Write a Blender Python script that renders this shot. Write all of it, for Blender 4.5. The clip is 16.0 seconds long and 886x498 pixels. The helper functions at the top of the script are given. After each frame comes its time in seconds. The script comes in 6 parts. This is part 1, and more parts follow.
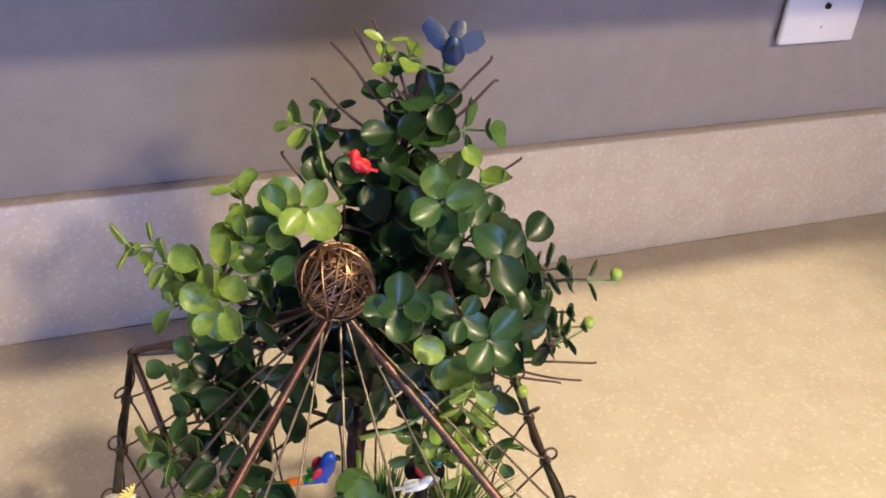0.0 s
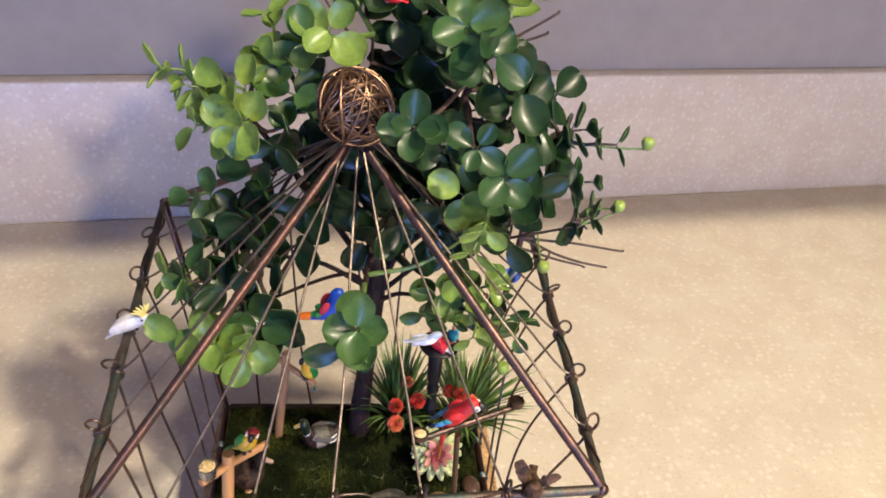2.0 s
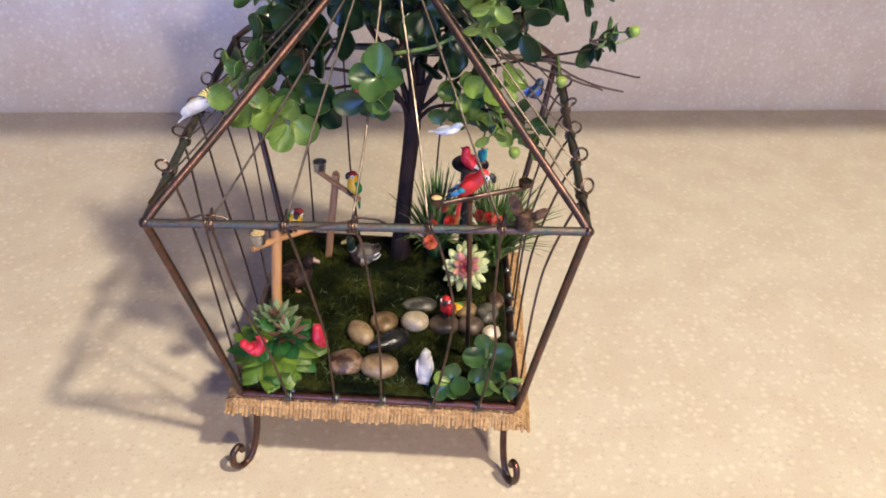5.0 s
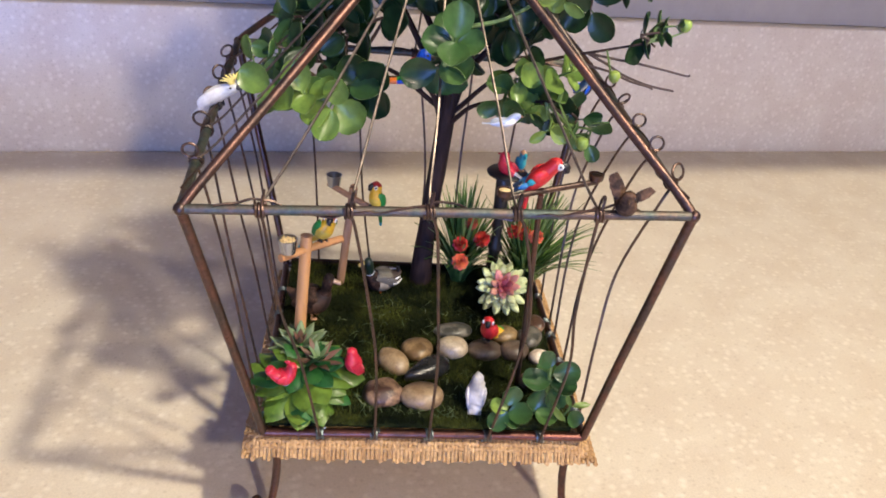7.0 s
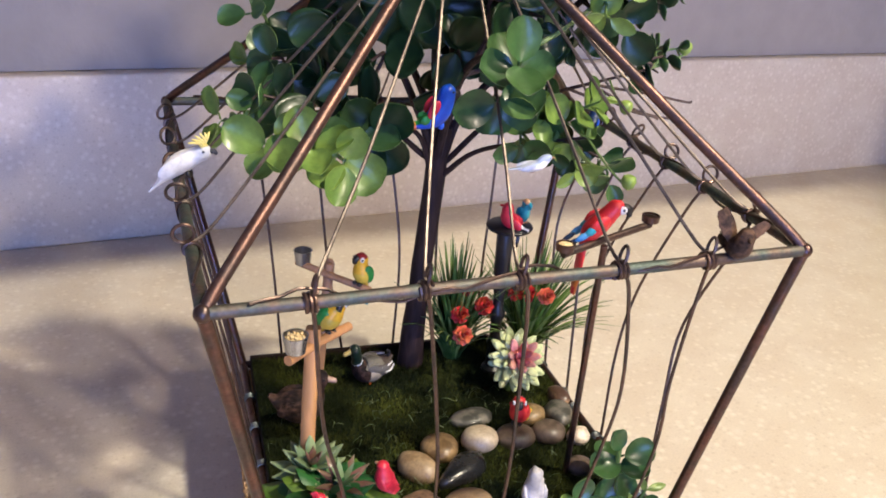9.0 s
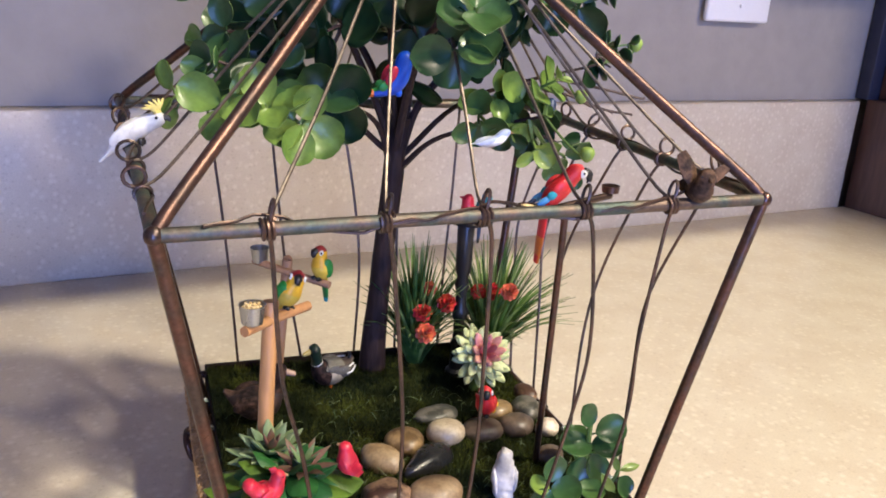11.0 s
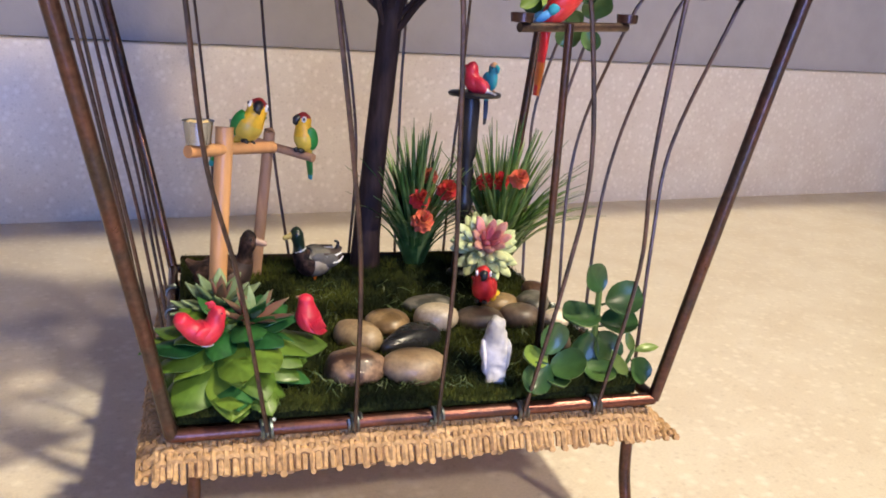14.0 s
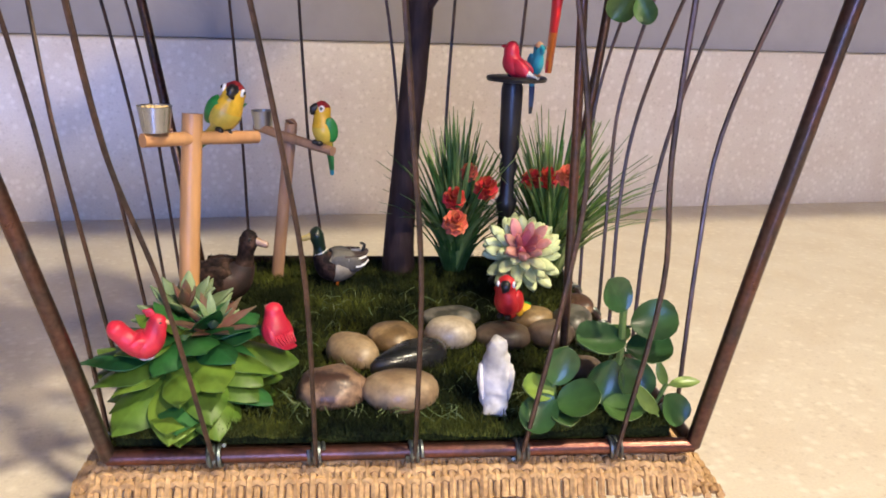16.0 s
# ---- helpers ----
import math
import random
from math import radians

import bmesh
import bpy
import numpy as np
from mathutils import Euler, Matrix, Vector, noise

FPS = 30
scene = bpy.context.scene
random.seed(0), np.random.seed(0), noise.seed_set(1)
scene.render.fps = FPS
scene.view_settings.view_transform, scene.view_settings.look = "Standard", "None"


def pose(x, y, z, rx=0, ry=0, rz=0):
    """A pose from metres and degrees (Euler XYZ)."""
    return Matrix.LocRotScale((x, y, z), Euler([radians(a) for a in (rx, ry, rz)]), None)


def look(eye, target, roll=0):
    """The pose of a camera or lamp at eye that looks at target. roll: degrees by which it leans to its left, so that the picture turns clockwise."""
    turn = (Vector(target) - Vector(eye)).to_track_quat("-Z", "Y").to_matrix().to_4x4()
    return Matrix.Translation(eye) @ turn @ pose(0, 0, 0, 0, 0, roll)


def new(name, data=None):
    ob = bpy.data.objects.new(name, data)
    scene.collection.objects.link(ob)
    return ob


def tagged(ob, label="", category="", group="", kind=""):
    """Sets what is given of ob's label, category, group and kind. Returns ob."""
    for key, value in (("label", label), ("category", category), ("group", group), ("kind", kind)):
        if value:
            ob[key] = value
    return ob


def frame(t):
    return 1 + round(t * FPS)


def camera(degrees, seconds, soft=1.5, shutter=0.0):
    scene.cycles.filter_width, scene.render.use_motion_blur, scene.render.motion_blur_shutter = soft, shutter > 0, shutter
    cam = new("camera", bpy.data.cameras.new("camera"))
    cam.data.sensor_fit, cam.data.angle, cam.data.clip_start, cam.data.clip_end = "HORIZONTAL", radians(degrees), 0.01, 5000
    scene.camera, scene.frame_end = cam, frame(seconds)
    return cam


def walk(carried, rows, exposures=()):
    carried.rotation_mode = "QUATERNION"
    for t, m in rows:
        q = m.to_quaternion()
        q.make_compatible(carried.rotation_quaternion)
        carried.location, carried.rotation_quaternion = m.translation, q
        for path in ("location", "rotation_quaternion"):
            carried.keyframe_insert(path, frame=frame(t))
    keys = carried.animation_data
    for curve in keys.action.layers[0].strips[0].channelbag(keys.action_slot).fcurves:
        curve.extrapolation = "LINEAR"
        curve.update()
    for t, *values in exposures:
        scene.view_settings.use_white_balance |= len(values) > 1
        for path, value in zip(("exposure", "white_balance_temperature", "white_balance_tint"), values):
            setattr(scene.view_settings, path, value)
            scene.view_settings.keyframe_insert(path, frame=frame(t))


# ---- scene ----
cam = camera(56.46, 16.0, 1.8)
PATH = [
    (0, (-0.01390, -0.19310, 0.36380), (0.05944, 0.13543, 0.14772), 3.25),
    (0.5, (-0.01472, -0.19013, 0.35468), (0.05748, 0.13593, 0.13451), 3.55),
    (1, (-0.01285, -0.19064, 0.34266), (0.05613, 0.13148, 0.11576), 3.81),
    (1.5, (-0.00981, -0.20012, 0.33641), (0.05293, 0.12234, 0.10819), 4.63),
    (2, (-0.00042, -0.21466, 0.32850), (0.04232, 0.11108, 0.10032), 5.48),
    (2.5, (0.01340, -0.22137, 0.31786), (0.02720, 0.10389, 0.08545), 5.71),
    (3, (0.03271, -0.22676, 0.31261), (0.02102, 0.09642, 0.07720), 5.08),
    (3.5, (0.04589, -0.23641, 0.30851), (0.02402, 0.08510, 0.07155), 4.18),
    (4, (0.03410, -0.25550, 0.30454), (0.01765, 0.06743, 0.06908), 3.27),
    (4.2, (0.03275, -0.26212, 0.29986), (0.02061, 0.05976, 0.06270), 2.98),
    (4.5, (0.02866, -0.27331, 0.29597), (0.02057, 0.04939, 0.05975), 2.70),
    (5, (0.02617, -0.29061, 0.28848), (0.02471, 0.03604, 0.05763), 3.03),
    (5.5, (0.02396, -0.30199, 0.27936), (0.02986, 0.03045, 0.05699), 3.89),
    (6, (0.01607, -0.30250, 0.26817), (0.03105, 0.03592, 0.05547), 4.76),
    (6.3, (0.00615, -0.29556, 0.26029), (0.02776, 0.04592, 0.05311), 5.06),
    (6.5, (0.00082, -0.29166, 0.25622), (0.02357, 0.05140, 0.05179), 5.11),
    (7, (-0.02287, -0.27189, 0.24076), (0.01573, 0.07528, 0.04586), 5.44),
    (7.5, (-0.04202, -0.24494, 0.23171), (0.02431, 0.10273, 0.04537), 5.71),
    (8, (-0.05286, -0.22884, 0.22035), (0.03401, 0.11766, 0.04037), 5.59),
    (8.5, (-0.06291, -0.21965, 0.21750), (0.03826, 0.12764, 0.04675), 5.07),
    (8.7, (-0.06684, -0.21885, 0.21739), (0.03884, 0.12834, 0.04918), 4.58),
    (9, (-0.07216, -0.21622, 0.21553), (0.04148, 0.13128, 0.05328), 4.21),
    (9.5, (-0.07802, -0.21747, 0.21014), (0.04748, 0.13156, 0.06038), 3.83),
    (10, (-0.08006, -0.22217, 0.20253), (0.05397, 0.12899, 0.06570), 3.69),
    (10.5, (-0.07824, -0.22621, 0.19344), (0.05920, 0.12738, 0.06662), 3.68),
    (10.8, (-0.07527, -0.22662, 0.18758), (0.06103, 0.12854, 0.06394), 3.71),
    (11, (-0.07306, -0.22396, 0.18431), (0.06143, 0.13217, 0.06147), 3.76),
    (11.5, (-0.06667, -0.22488, 0.17372), (0.06373, 0.13391, 0.05427), 3.78),
    (12, (-0.06076, -0.22426, 0.16543), (0.06333, 0.13763, 0.04866), 3.73),
    (12.5, (-0.05554, -0.22315, 0.15691), (0.06325, 0.14128, 0.04254), 3.41),
    (13, (-0.04990, -0.22245, 0.14831), (0.06739, 0.14340, 0.03698), 3.49),
    (13.5, (-0.05098, -0.22038, 0.13753), (0.06402, 0.14683, 0.02831), 3.82),
    (14, (-0.04713, -0.21405, 0.12872), (0.06293, 0.15451, 0.01894), 3.68),
    (14.5, (-0.03983, -0.20716, 0.12652), (0.05762, 0.16490, 0.01665), 3.02),
    (15, (-0.02634, -0.20096, 0.12506), (0.05265, 0.17505, 0.01381), 2.37),
    (15.5, (-0.01599, -0.19527, 0.12290), (0.04201, 0.18473, 0.01228), 2.00),
    (16, (-0.00737, -0.19257, 0.12291), (0.03161, 0.18941, 0.01082), 1.89),
]
walk(cam, [(t, look(eye, target, roll)) for t, eye, target, roll in PATH], [(0, -0.20, 6000, 15), (1.5, -0.14, 5650, 16), (2.5, -0.12, 5470, 17), (4, -0.28, 5460, 17), (6.5, -0.20, 5330, 17), (8.5, -0.05, 5330, 17), (11, -0.01, 5320, 15), (13.5, -0.03, 5520, 14), (16, -0.01, 5560, 14)])

# The wall stands a little askew to the cage: a frame whose x runs along it, y into the room's depth.
SLANT = math.atan(0.1333)
WALL_AT = Matrix.Translation((0.1244, 0.3221, 0)) @ Matrix.Rotation(SLANT, 4, "Z")

# ---- world and lights ----
world = bpy.data.worlds.new("world")
scene.world = world
world.use_nodes = True
sky = world.node_tree.nodes.new("ShaderNodeTexSky")
sky.sky_type, sky.sun_disc = "NISHITA", False
sky.sun_elevation, sky.sun_rotation = radians(35), radians(250)
world.node_tree.links.new(sky.outputs[0], world.node_tree.nodes["Background"].inputs[0])
world.node_tree.nodes["Background"].inputs[1].default_value = 0.1


def area_lamp(name, eye, target, power, size, colour, shape="DISK", size_y=0.0, spread=180.0):
    data = bpy.data.lights.new(name, "AREA")
    data.energy, data.shape, data.size, data.color = power, shape, size, colour
    data.spread = radians(spread)
    if size_y:
        data.size_y = size_y
    ob = new(name, data)
    ob.matrix_world = look(eye, target)
    return ob


KEY = (0.776, -0.571, 1.53)
FAR = (0.99, -2.02, 1.53)
area_lamp("ceiling_light_near", KEY, (0.25, -0.1, 0), 48, 0.105, (1.0, 0.81, 0.475))
area_lamp("ceiling_light_far", FAR, (0.2, 0.33, 0.05), 66, 0.17, (1.0, 0.76, 0.46))
eye, goal = WALL_AT @ Vector((-0.75, -3.19, 0.13)), WALL_AT @ Vector((-0.75, 0, 0.13))
area_lamp("window_daylight", eye, goal, 78, 1.0, (0.29, 0.43, 1.0), "RECTANGLE", 1.95)

# ---- materials ----


def material(name, colour, rough=0.5, metal=0.0, grain=600.0, vary=0.25, coarse=60.0, second=None, share=0.5, bump=0.0, coat=0.0,
             per_object=0.0, sss=0.0, spec=0.5, stretch=(1, 1, 1), edge=0.12):
    """A surface of two noise scales: a fine grain, and coarse blotches of a second colour."""
    m = bpy.data.materials.new(name)
    m.use_nodes = True
    t = m.node_tree
    n, l = t.nodes, t.links
    shader = n["Principled BSDF"]
    where = n.new("ShaderNodeTexCoord")
    turn = n.new("ShaderNodeMapping")
    turn.inputs["Scale"].default_value = stretch
    l.new(where.outputs["Object"], turn.inputs[0])
    fine, broad = n.new("ShaderNodeTexNoise"), n.new("ShaderNodeTexNoise")
    for tex, scale in ((fine, grain), (broad, coarse)):
        tex.inputs["Scale"].default_value = scale
        tex.inputs["Detail"].default_value = 4
        l.new(turn.outputs[0], tex.inputs["Vector"])
    ramp = n.new("ShaderNodeValToRGB")
    ramp.color_ramp.elements[0].position = share - edge
    ramp.color_ramp.elements[1].position = share + edge
    ramp.color_ramp.elements[0].color = (*colour, 1)
    ramp.color_ramp.elements[1].color = (*(second or tuple(c * (1 - vary * 0.6) for c in colour)), 1)
    l.new(broad.outputs[0], ramp.inputs[0])
    value = n.new("ShaderNodeMapRange")
    value.inputs[1].default_value, value.inputs[2].default_value = 0.3, 0.7
    value.inputs[3].default_value, value.inputs[4].default_value = 1 - vary, 1 + vary
    l.new(fine.outputs[0], value.inputs[0])
    hsv = n.new("ShaderNodeHueSaturation")
    l.new(ramp.outputs[0], hsv.inputs["Color"])
    if per_object:
        info = n.new("ShaderNodeObjectInfo")
        swing = n.new("ShaderNodeMapRange")
        swing.inputs[3].default_value, swing.inputs[4].default_value = 1 - per_object, 1 + per_object
        l.new(info.outputs["Random"], swing.inputs[0])
        both = n.new("ShaderNodeMath")
        both.operation = "MULTIPLY"
        l.new(swing.outputs[0], both.inputs[0])
        l.new(value.outputs[0], both.inputs[1])
        l.new(both.outputs[0], hsv.inputs["Value"])
        hue = n.new("ShaderNodeMapRange")
        hue.inputs[3].default_value, hue.inputs[4].default_value = 0.5 + per_object * 0.045, 0.5 - per_object * 0.045
        l.new(info.outputs["Random"], hue.inputs[0])
        l.new(hue.outputs[0], hsv.inputs["Hue"])
    else:
        l.new(value.outputs[0], hsv.inputs["Value"])
    l.new(hsv.outputs[0], shader.inputs["Base Color"])
    wear = n.new("ShaderNodeMapRange")
    wear.inputs[3].default_value, wear.inputs[4].default_value = max(0.02, rough - 0.1), min(1, rough + 0.12)
    l.new(broad.outputs[0], wear.inputs[0])
    l.new(wear.outputs[0], shader.inputs["Roughness"])
    shader.inputs["Metallic"].default_value = metal
    shader.inputs["Coat Weight"].default_value = coat
    shader.inputs["Coat Roughness"].default_value = 0.12
    shader.inputs["Specular IOR Level"].default_value = spec
    if sss:
        shader.inputs["Subsurface Weight"].default_value = sss
        shader.inputs["Subsurface Radius"].default_value = (0.002, 0.002, 0.001)
        shader.inputs["Subsurface Scale"].default_value = 0.6
    if bump:
        relief = n.new("ShaderNodeBump")
        relief.inputs["Strength"].default_value = 1.0
        relief.inputs["Distance"].default_value = bump * 0.001
        l.new(fine.outputs[0], relief.inputs["Height"])
        l.new(relief.outputs[0], shader.inputs["Normal"])
    return m


def quartz(name):
    """Polished beige stone with small pale and dark chips."""
    m = material(name, (0.59, 0.53, 0.425), 0.34, grain=1100, vary=0.07, coarse=35, second=(0.55, 0.48, 0.378), bump=0.05)
    t = m.node_tree
    n, l = t.nodes, t.links
    shader = n["Principled BSDF"]
    base = shader.inputs["Base Color"].links[0].from_socket
    where = n["Texture Coordinate"].outputs["Object"]
    for scale, low, high, colour, amount in ((260, 0.12, 0.55, (0.82, 0.77, 0.66), 0.36), (380, 0.05, 0.42, (0.34, 0.27, 0.19), 0.34), (130, 0.0, 0.42, (0.80, 0.75, 0.67), 0.18)):
        cell = n.new("ShaderNodeTexVoronoi")
        cell.inputs["Scale"].default_value = scale
        cell.inputs["Randomness"].default_value = 1.0
        l.new(where, cell.inputs["Vector"])
        edge = n.new("ShaderNodeMapRange")
        edge.inputs[1].default_value, edge.inputs[2].default_value = low, high
        edge.inputs[3].default_value, edge.inputs[4].default_value = amount, 0.0
        l.new(cell.outputs["Distance"], edge.inputs[0])
        pick = n.new("ShaderNodeMath")
        pick.operation = "GREATER_THAN"
        pick.inputs[1].default_value = 0.55
        l.new(cell.outputs["Color"], pick.inputs[0])
        some = n.new("ShaderNodeMath")
        some.operation = "MULTIPLY"
        l.new(edge.outputs[0], some.inputs[0])
        l.new(pick.outputs[0], some.inputs[1])
        mix = n.new("ShaderNodeMix")
        mix.data_type = "RGBA"
        mix.inputs["B"].default_value = (*colour, 1)
        l.new(some.outputs[0], mix.inputs["Factor"])
        l.new(base, mix.inputs["A"])
        base = mix.outputs["Result"]
    l.new(base, shader.inputs["Base Color"])
    return m


def patina(name, colour, green, share, rough=0.34):
    return material(name, colour, rough, 0.85, grain=900, vary=0.22, coarse=130, second=green, share=share, bump=0.06)


STONE = quartz("speckled_quartz")
WALL = material("wall_paint", (0.30, 0.275, 0.25), 0.72, grain=70, vary=0.05, coarse=9, second=(0.28, 0.26, 0.24), bump=1.1)
ROOM_WALL = material("room_wall_paint", (0.27, 0.245, 0.21), 0.8, grain=70, vary=0.05, coarse=9, bump=0.6)
CEILING = material("ceiling_paint", (0.52, 0.50, 0.47), 0.85, vary=0.03, bump=0.1)
ROOM_FLOOR = material("room_floor_oak", (0.13, 0.08, 0.045), 0.45, vary=0.15, grain=60, coarse=5, stretch=(1, 8, 1))
CABINET = material("dark_walnut", (0.085, 0.042, 0.028), 0.4, grain=200, vary=0.3, coarse=18, second=(0.12, 0.06, 0.038), stretch=(1, 1, 0.12), coat=0.2)
# Shadow along the cabinet's edge, put into a near-black blue.
CABINET_SHADE = material("shadowed_blue_edge", (0.022, 0.024, 0.045), 0.6, vary=0.1)
PLATE = material("white_plastic_plate", (0.80, 0.79, 0.78), 0.35, vary=0.02)
METAL_DARK = material("dark_screw", (0.03, 0.02, 0.015), 0.4, 0.6, vary=0.1)
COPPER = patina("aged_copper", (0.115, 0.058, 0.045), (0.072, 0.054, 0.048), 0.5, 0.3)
# Redder and lighter than COPPER, for the front base rail.
COPPER_BRIGHT = patina("reddish_copper", (0.165, 0.066, 0.048), (0.085, 0.044, 0.036), 0.5, 0.3)
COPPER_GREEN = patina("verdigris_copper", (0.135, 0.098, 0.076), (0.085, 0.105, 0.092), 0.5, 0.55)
# Lighter than COPPER, for the two front roof rods.
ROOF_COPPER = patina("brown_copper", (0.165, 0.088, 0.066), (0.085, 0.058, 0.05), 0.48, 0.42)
# Paler than WIRE: the light that roof wires catch is put into the colour.
ROOF_WIRE = patina("silvery_lit_wire", (0.19, 0.155, 0.125), (0.10, 0.082, 0.07), 0.5, 0.42)
WIRE = patina("copper_wire", (0.125, 0.08, 0.062), (0.065, 0.052, 0.047), 0.5, 0.4)
BIND = patina("blued_binding_wire", (0.12, 0.12, 0.12), (0.16, 0.20, 0.20), 0.5, 0.4)
BALL = patina("brown_wire", (0.27, 0.165, 0.10), (0.13, 0.08, 0.05), 0.5, 0.42)
BURLAP = material("burlap", (0.43, 0.28, 0.13), 0.95, grain=900, vary=0.35, coarse=160, second=(0.33, 0.20, 0.088), bump=0.3)
TRAY = material("dark_stained_tray", (0.035, 0.022, 0.016), 0.7, spec=0.2, grain=300, vary=0.3, coarse=40, stretch=(0.2, 1, 1))
MOSS = material("moss", (0.006, 0.010, 0.003), 0.95, grain=1500, vary=0.6, coarse=70, second=(0.020, 0.027, 0.006), share=0.55, bump=0.8, spec=0.12)
MOSS_TIP = material("moss_fibres", (0.008, 0.013, 0.003), 0.8, grain=500, vary=0.55, coarse=48, second=(0.078, 0.090, 0.013), share=0.54, spec=0.15)
MOSS_STRAND = material("pale_moss_strand", (0.08, 0.105, 0.032), 0.5, grain=500, vary=0.3, coarse=60, second=(0.07, 0.11, 0.03))
WOOD = material("honey_wood", (0.50, 0.265, 0.10), 0.45, grain=500, vary=0.15, coarse=80, second=(0.42, 0.20, 0.075), stretch=(1, 1, 0.15), bump=0.08, coat=0.15)
WOOD_GREY = material("weathered_wood", (0.36, 0.21, 0.12), 0.6, grain=500, vary=0.2, coarse=80, second=(0.27, 0.15, 0.085), stretch=(1, 1, 0.15), bump=0.1)
STEEL = material("brushed_aluminium", (0.40, 0.41, 0.44), 0.3, 0.95, grain=900, vary=0.1, stretch=(1, 1, 0.1))
SEED = material("seed_grain", (0.66, 0.52, 0.28), 0.8, grain=1200, vary=0.3, second=(0.55, 0.40, 0.18))
BLACK_WOOD = material("black_stand", (0.012, 0.012, 0.016), 0.35, vary=0.2)
BARK = material("brown_bark", (0.032, 0.018, 0.016), 0.7, spec=0.25, grain=700, vary=0.4, coarse=120, second=(0.024, 0.014, 0.012), stretch=(1, 1, 0.2), bump=0.3)
TWIG = material("twig_bark", (0.055, 0.031, 0.025), 0.65, grain=900, vary=0.3, bump=0.1)
STEM = material("green_stem", (0.11, 0.18, 0.04), 0.5, vary=0.2)


def leafy(name, colour, second, rough=0.34, coat=0.05, share=0.5, vein=0.12):
    """A moulded leaf: blotched green with a paler midrib and side veins, its foot at the origin and its length along y."""
    m = material(name, colour, rough, grain=420, vary=0.16, coarse=75, second=second, per_object=0.22, coat=coat, spec=0.32, share=share)
    t = m.node_tree
    n, l = t.nodes, t.links
    shader = n["Principled BSDF"]

    def calc(operation, a, b=None):
        node = n.new("ShaderNodeMath")
        node.operation = operation
        for k, q in enumerate((a, b)):
            if q is None:
                continue
            if isinstance(q, (int, float)):
                node.inputs[k].default_value = q
            else:
                l.new(q, node.inputs[k])
        return node.outputs[0]

    axes = n.new("ShaderNodeSeparateXYZ")
    l.new(n["Texture Coordinate"].outputs["Object"], axes.inputs[0])
    aside = calc("ABSOLUTE", axes.outputs[0])
    slant = calc("SUBTRACT", calc("MULTIPLY", aside, 0.8), axes.outputs[1])
    veins = calc("POWER", calc("ADD", calc("MULTIPLY", calc("SINE", calc("MULTIPLY", slant, 2800.0)), 0.5), 0.5), 5.0)
    rib = calc("MAXIMUM", calc("SUBTRACT", 1.0, calc("MULTIPLY", aside, 2600.0)), 0.0)
    lines = calc("MAXIMUM", calc("MULTIPLY", veins, 0.45), rib)
    base = shader.inputs["Base Color"].links[0].from_socket
    mix = n.new("ShaderNodeMix")
    mix.data_type = "RGBA"
    mix.inputs["B"].default_value = (*(min(1.0, c * 1.5 + 0.02) for c in second), 1)
    l.new(calc("MULTIPLY", lines, vein), mix.inputs["Factor"])
    l.new(base, mix.inputs["A"])
    l.new(mix.outputs["Result"], shader.inputs["Base Color"])
    relief = n.new("ShaderNodeBump")
    relief.inputs["Strength"].default_value = 0.45
    relief.inputs["Distance"].default_value = 0.00012
    l.new(n["Noise Texture"].outputs[0], relief.inputs["Height"])
    l.new(relief.outputs[0], shader.inputs["Normal"])
    return m


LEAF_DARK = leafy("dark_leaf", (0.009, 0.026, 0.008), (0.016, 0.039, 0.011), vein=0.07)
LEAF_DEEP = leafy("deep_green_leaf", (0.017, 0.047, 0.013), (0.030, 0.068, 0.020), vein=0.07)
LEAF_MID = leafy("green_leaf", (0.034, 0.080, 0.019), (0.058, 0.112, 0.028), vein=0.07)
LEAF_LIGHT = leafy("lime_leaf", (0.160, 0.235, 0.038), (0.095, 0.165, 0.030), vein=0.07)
LEAF_JADE = leafy("jade_leaf", (0.024, 0.064, 0.018), (0.046, 0.094, 0.028), 0.3, 0.25)
LEAF_HOSTA = leafy("hosta_leaf", (0.016, 0.082, 0.011), (0.095, 0.165, 0.017), 0.42, 0.05, 0.30, 0.12)
LEAF_HOSTA_DARK = leafy("hosta_dark_leaf", (0.014, 0.072, 0.017), (0.028, 0.115, 0.022), 0.45, 0.03)
LEAF_PALE = leafy("pale_succulent_leaf", (0.13, 0.21, 0.10), (0.22, 0.26, 0.13), 0.5, 0.03)
LEAF_SILVER = leafy("silver_green_leaf", (0.13, 0.20, 0.095), (0.20, 0.23, 0.12), 0.5, 0.03)
LEAF_BLUSH = leafy("blush_leaf", (0.15, 0.06, 0.05), (0.09, 0.11, 0.045), 0.5, 0.03)
LEAF_RIM = leafy("leaf_rim", (0.18, 0.28, 0.085), (0.22, 0.33, 0.10))
BERRY = leafy("green_berry", (0.23, 0.32, 0.06), (0.16, 0.25, 0.045), 0.4, 0.1)
SUC_CREAM = leafy("cream_leaf_tip", (0.56, 0.60, 0.33), (0.46, 0.54, 0.27), 0.45, 0.05)
SUC_PINK = leafy("pink_leaf", (0.60, 0.235, 0.205), (0.62, 0.34, 0.26), 0.45, 0.05)
SUC_RED = leafy("red_heart_leaf", (0.55, 0.115, 0.12), (0.58, 0.20, 0.18), 0.45, 0.05)
GRASS = material("grass_blade", (0.032, 0.088, 0.016), 0.45, spec=0.3, grain=300, vary=0.3, coarse=120, second=(0.10, 0.175, 0.04), share=0.5)
GRASS_PALE = material("pale_grass_blade", (0.24, 0.32, 0.09), 0.45, grain=300, vary=0.2, coarse=120, second=(0.12, 0.20, 0.05))
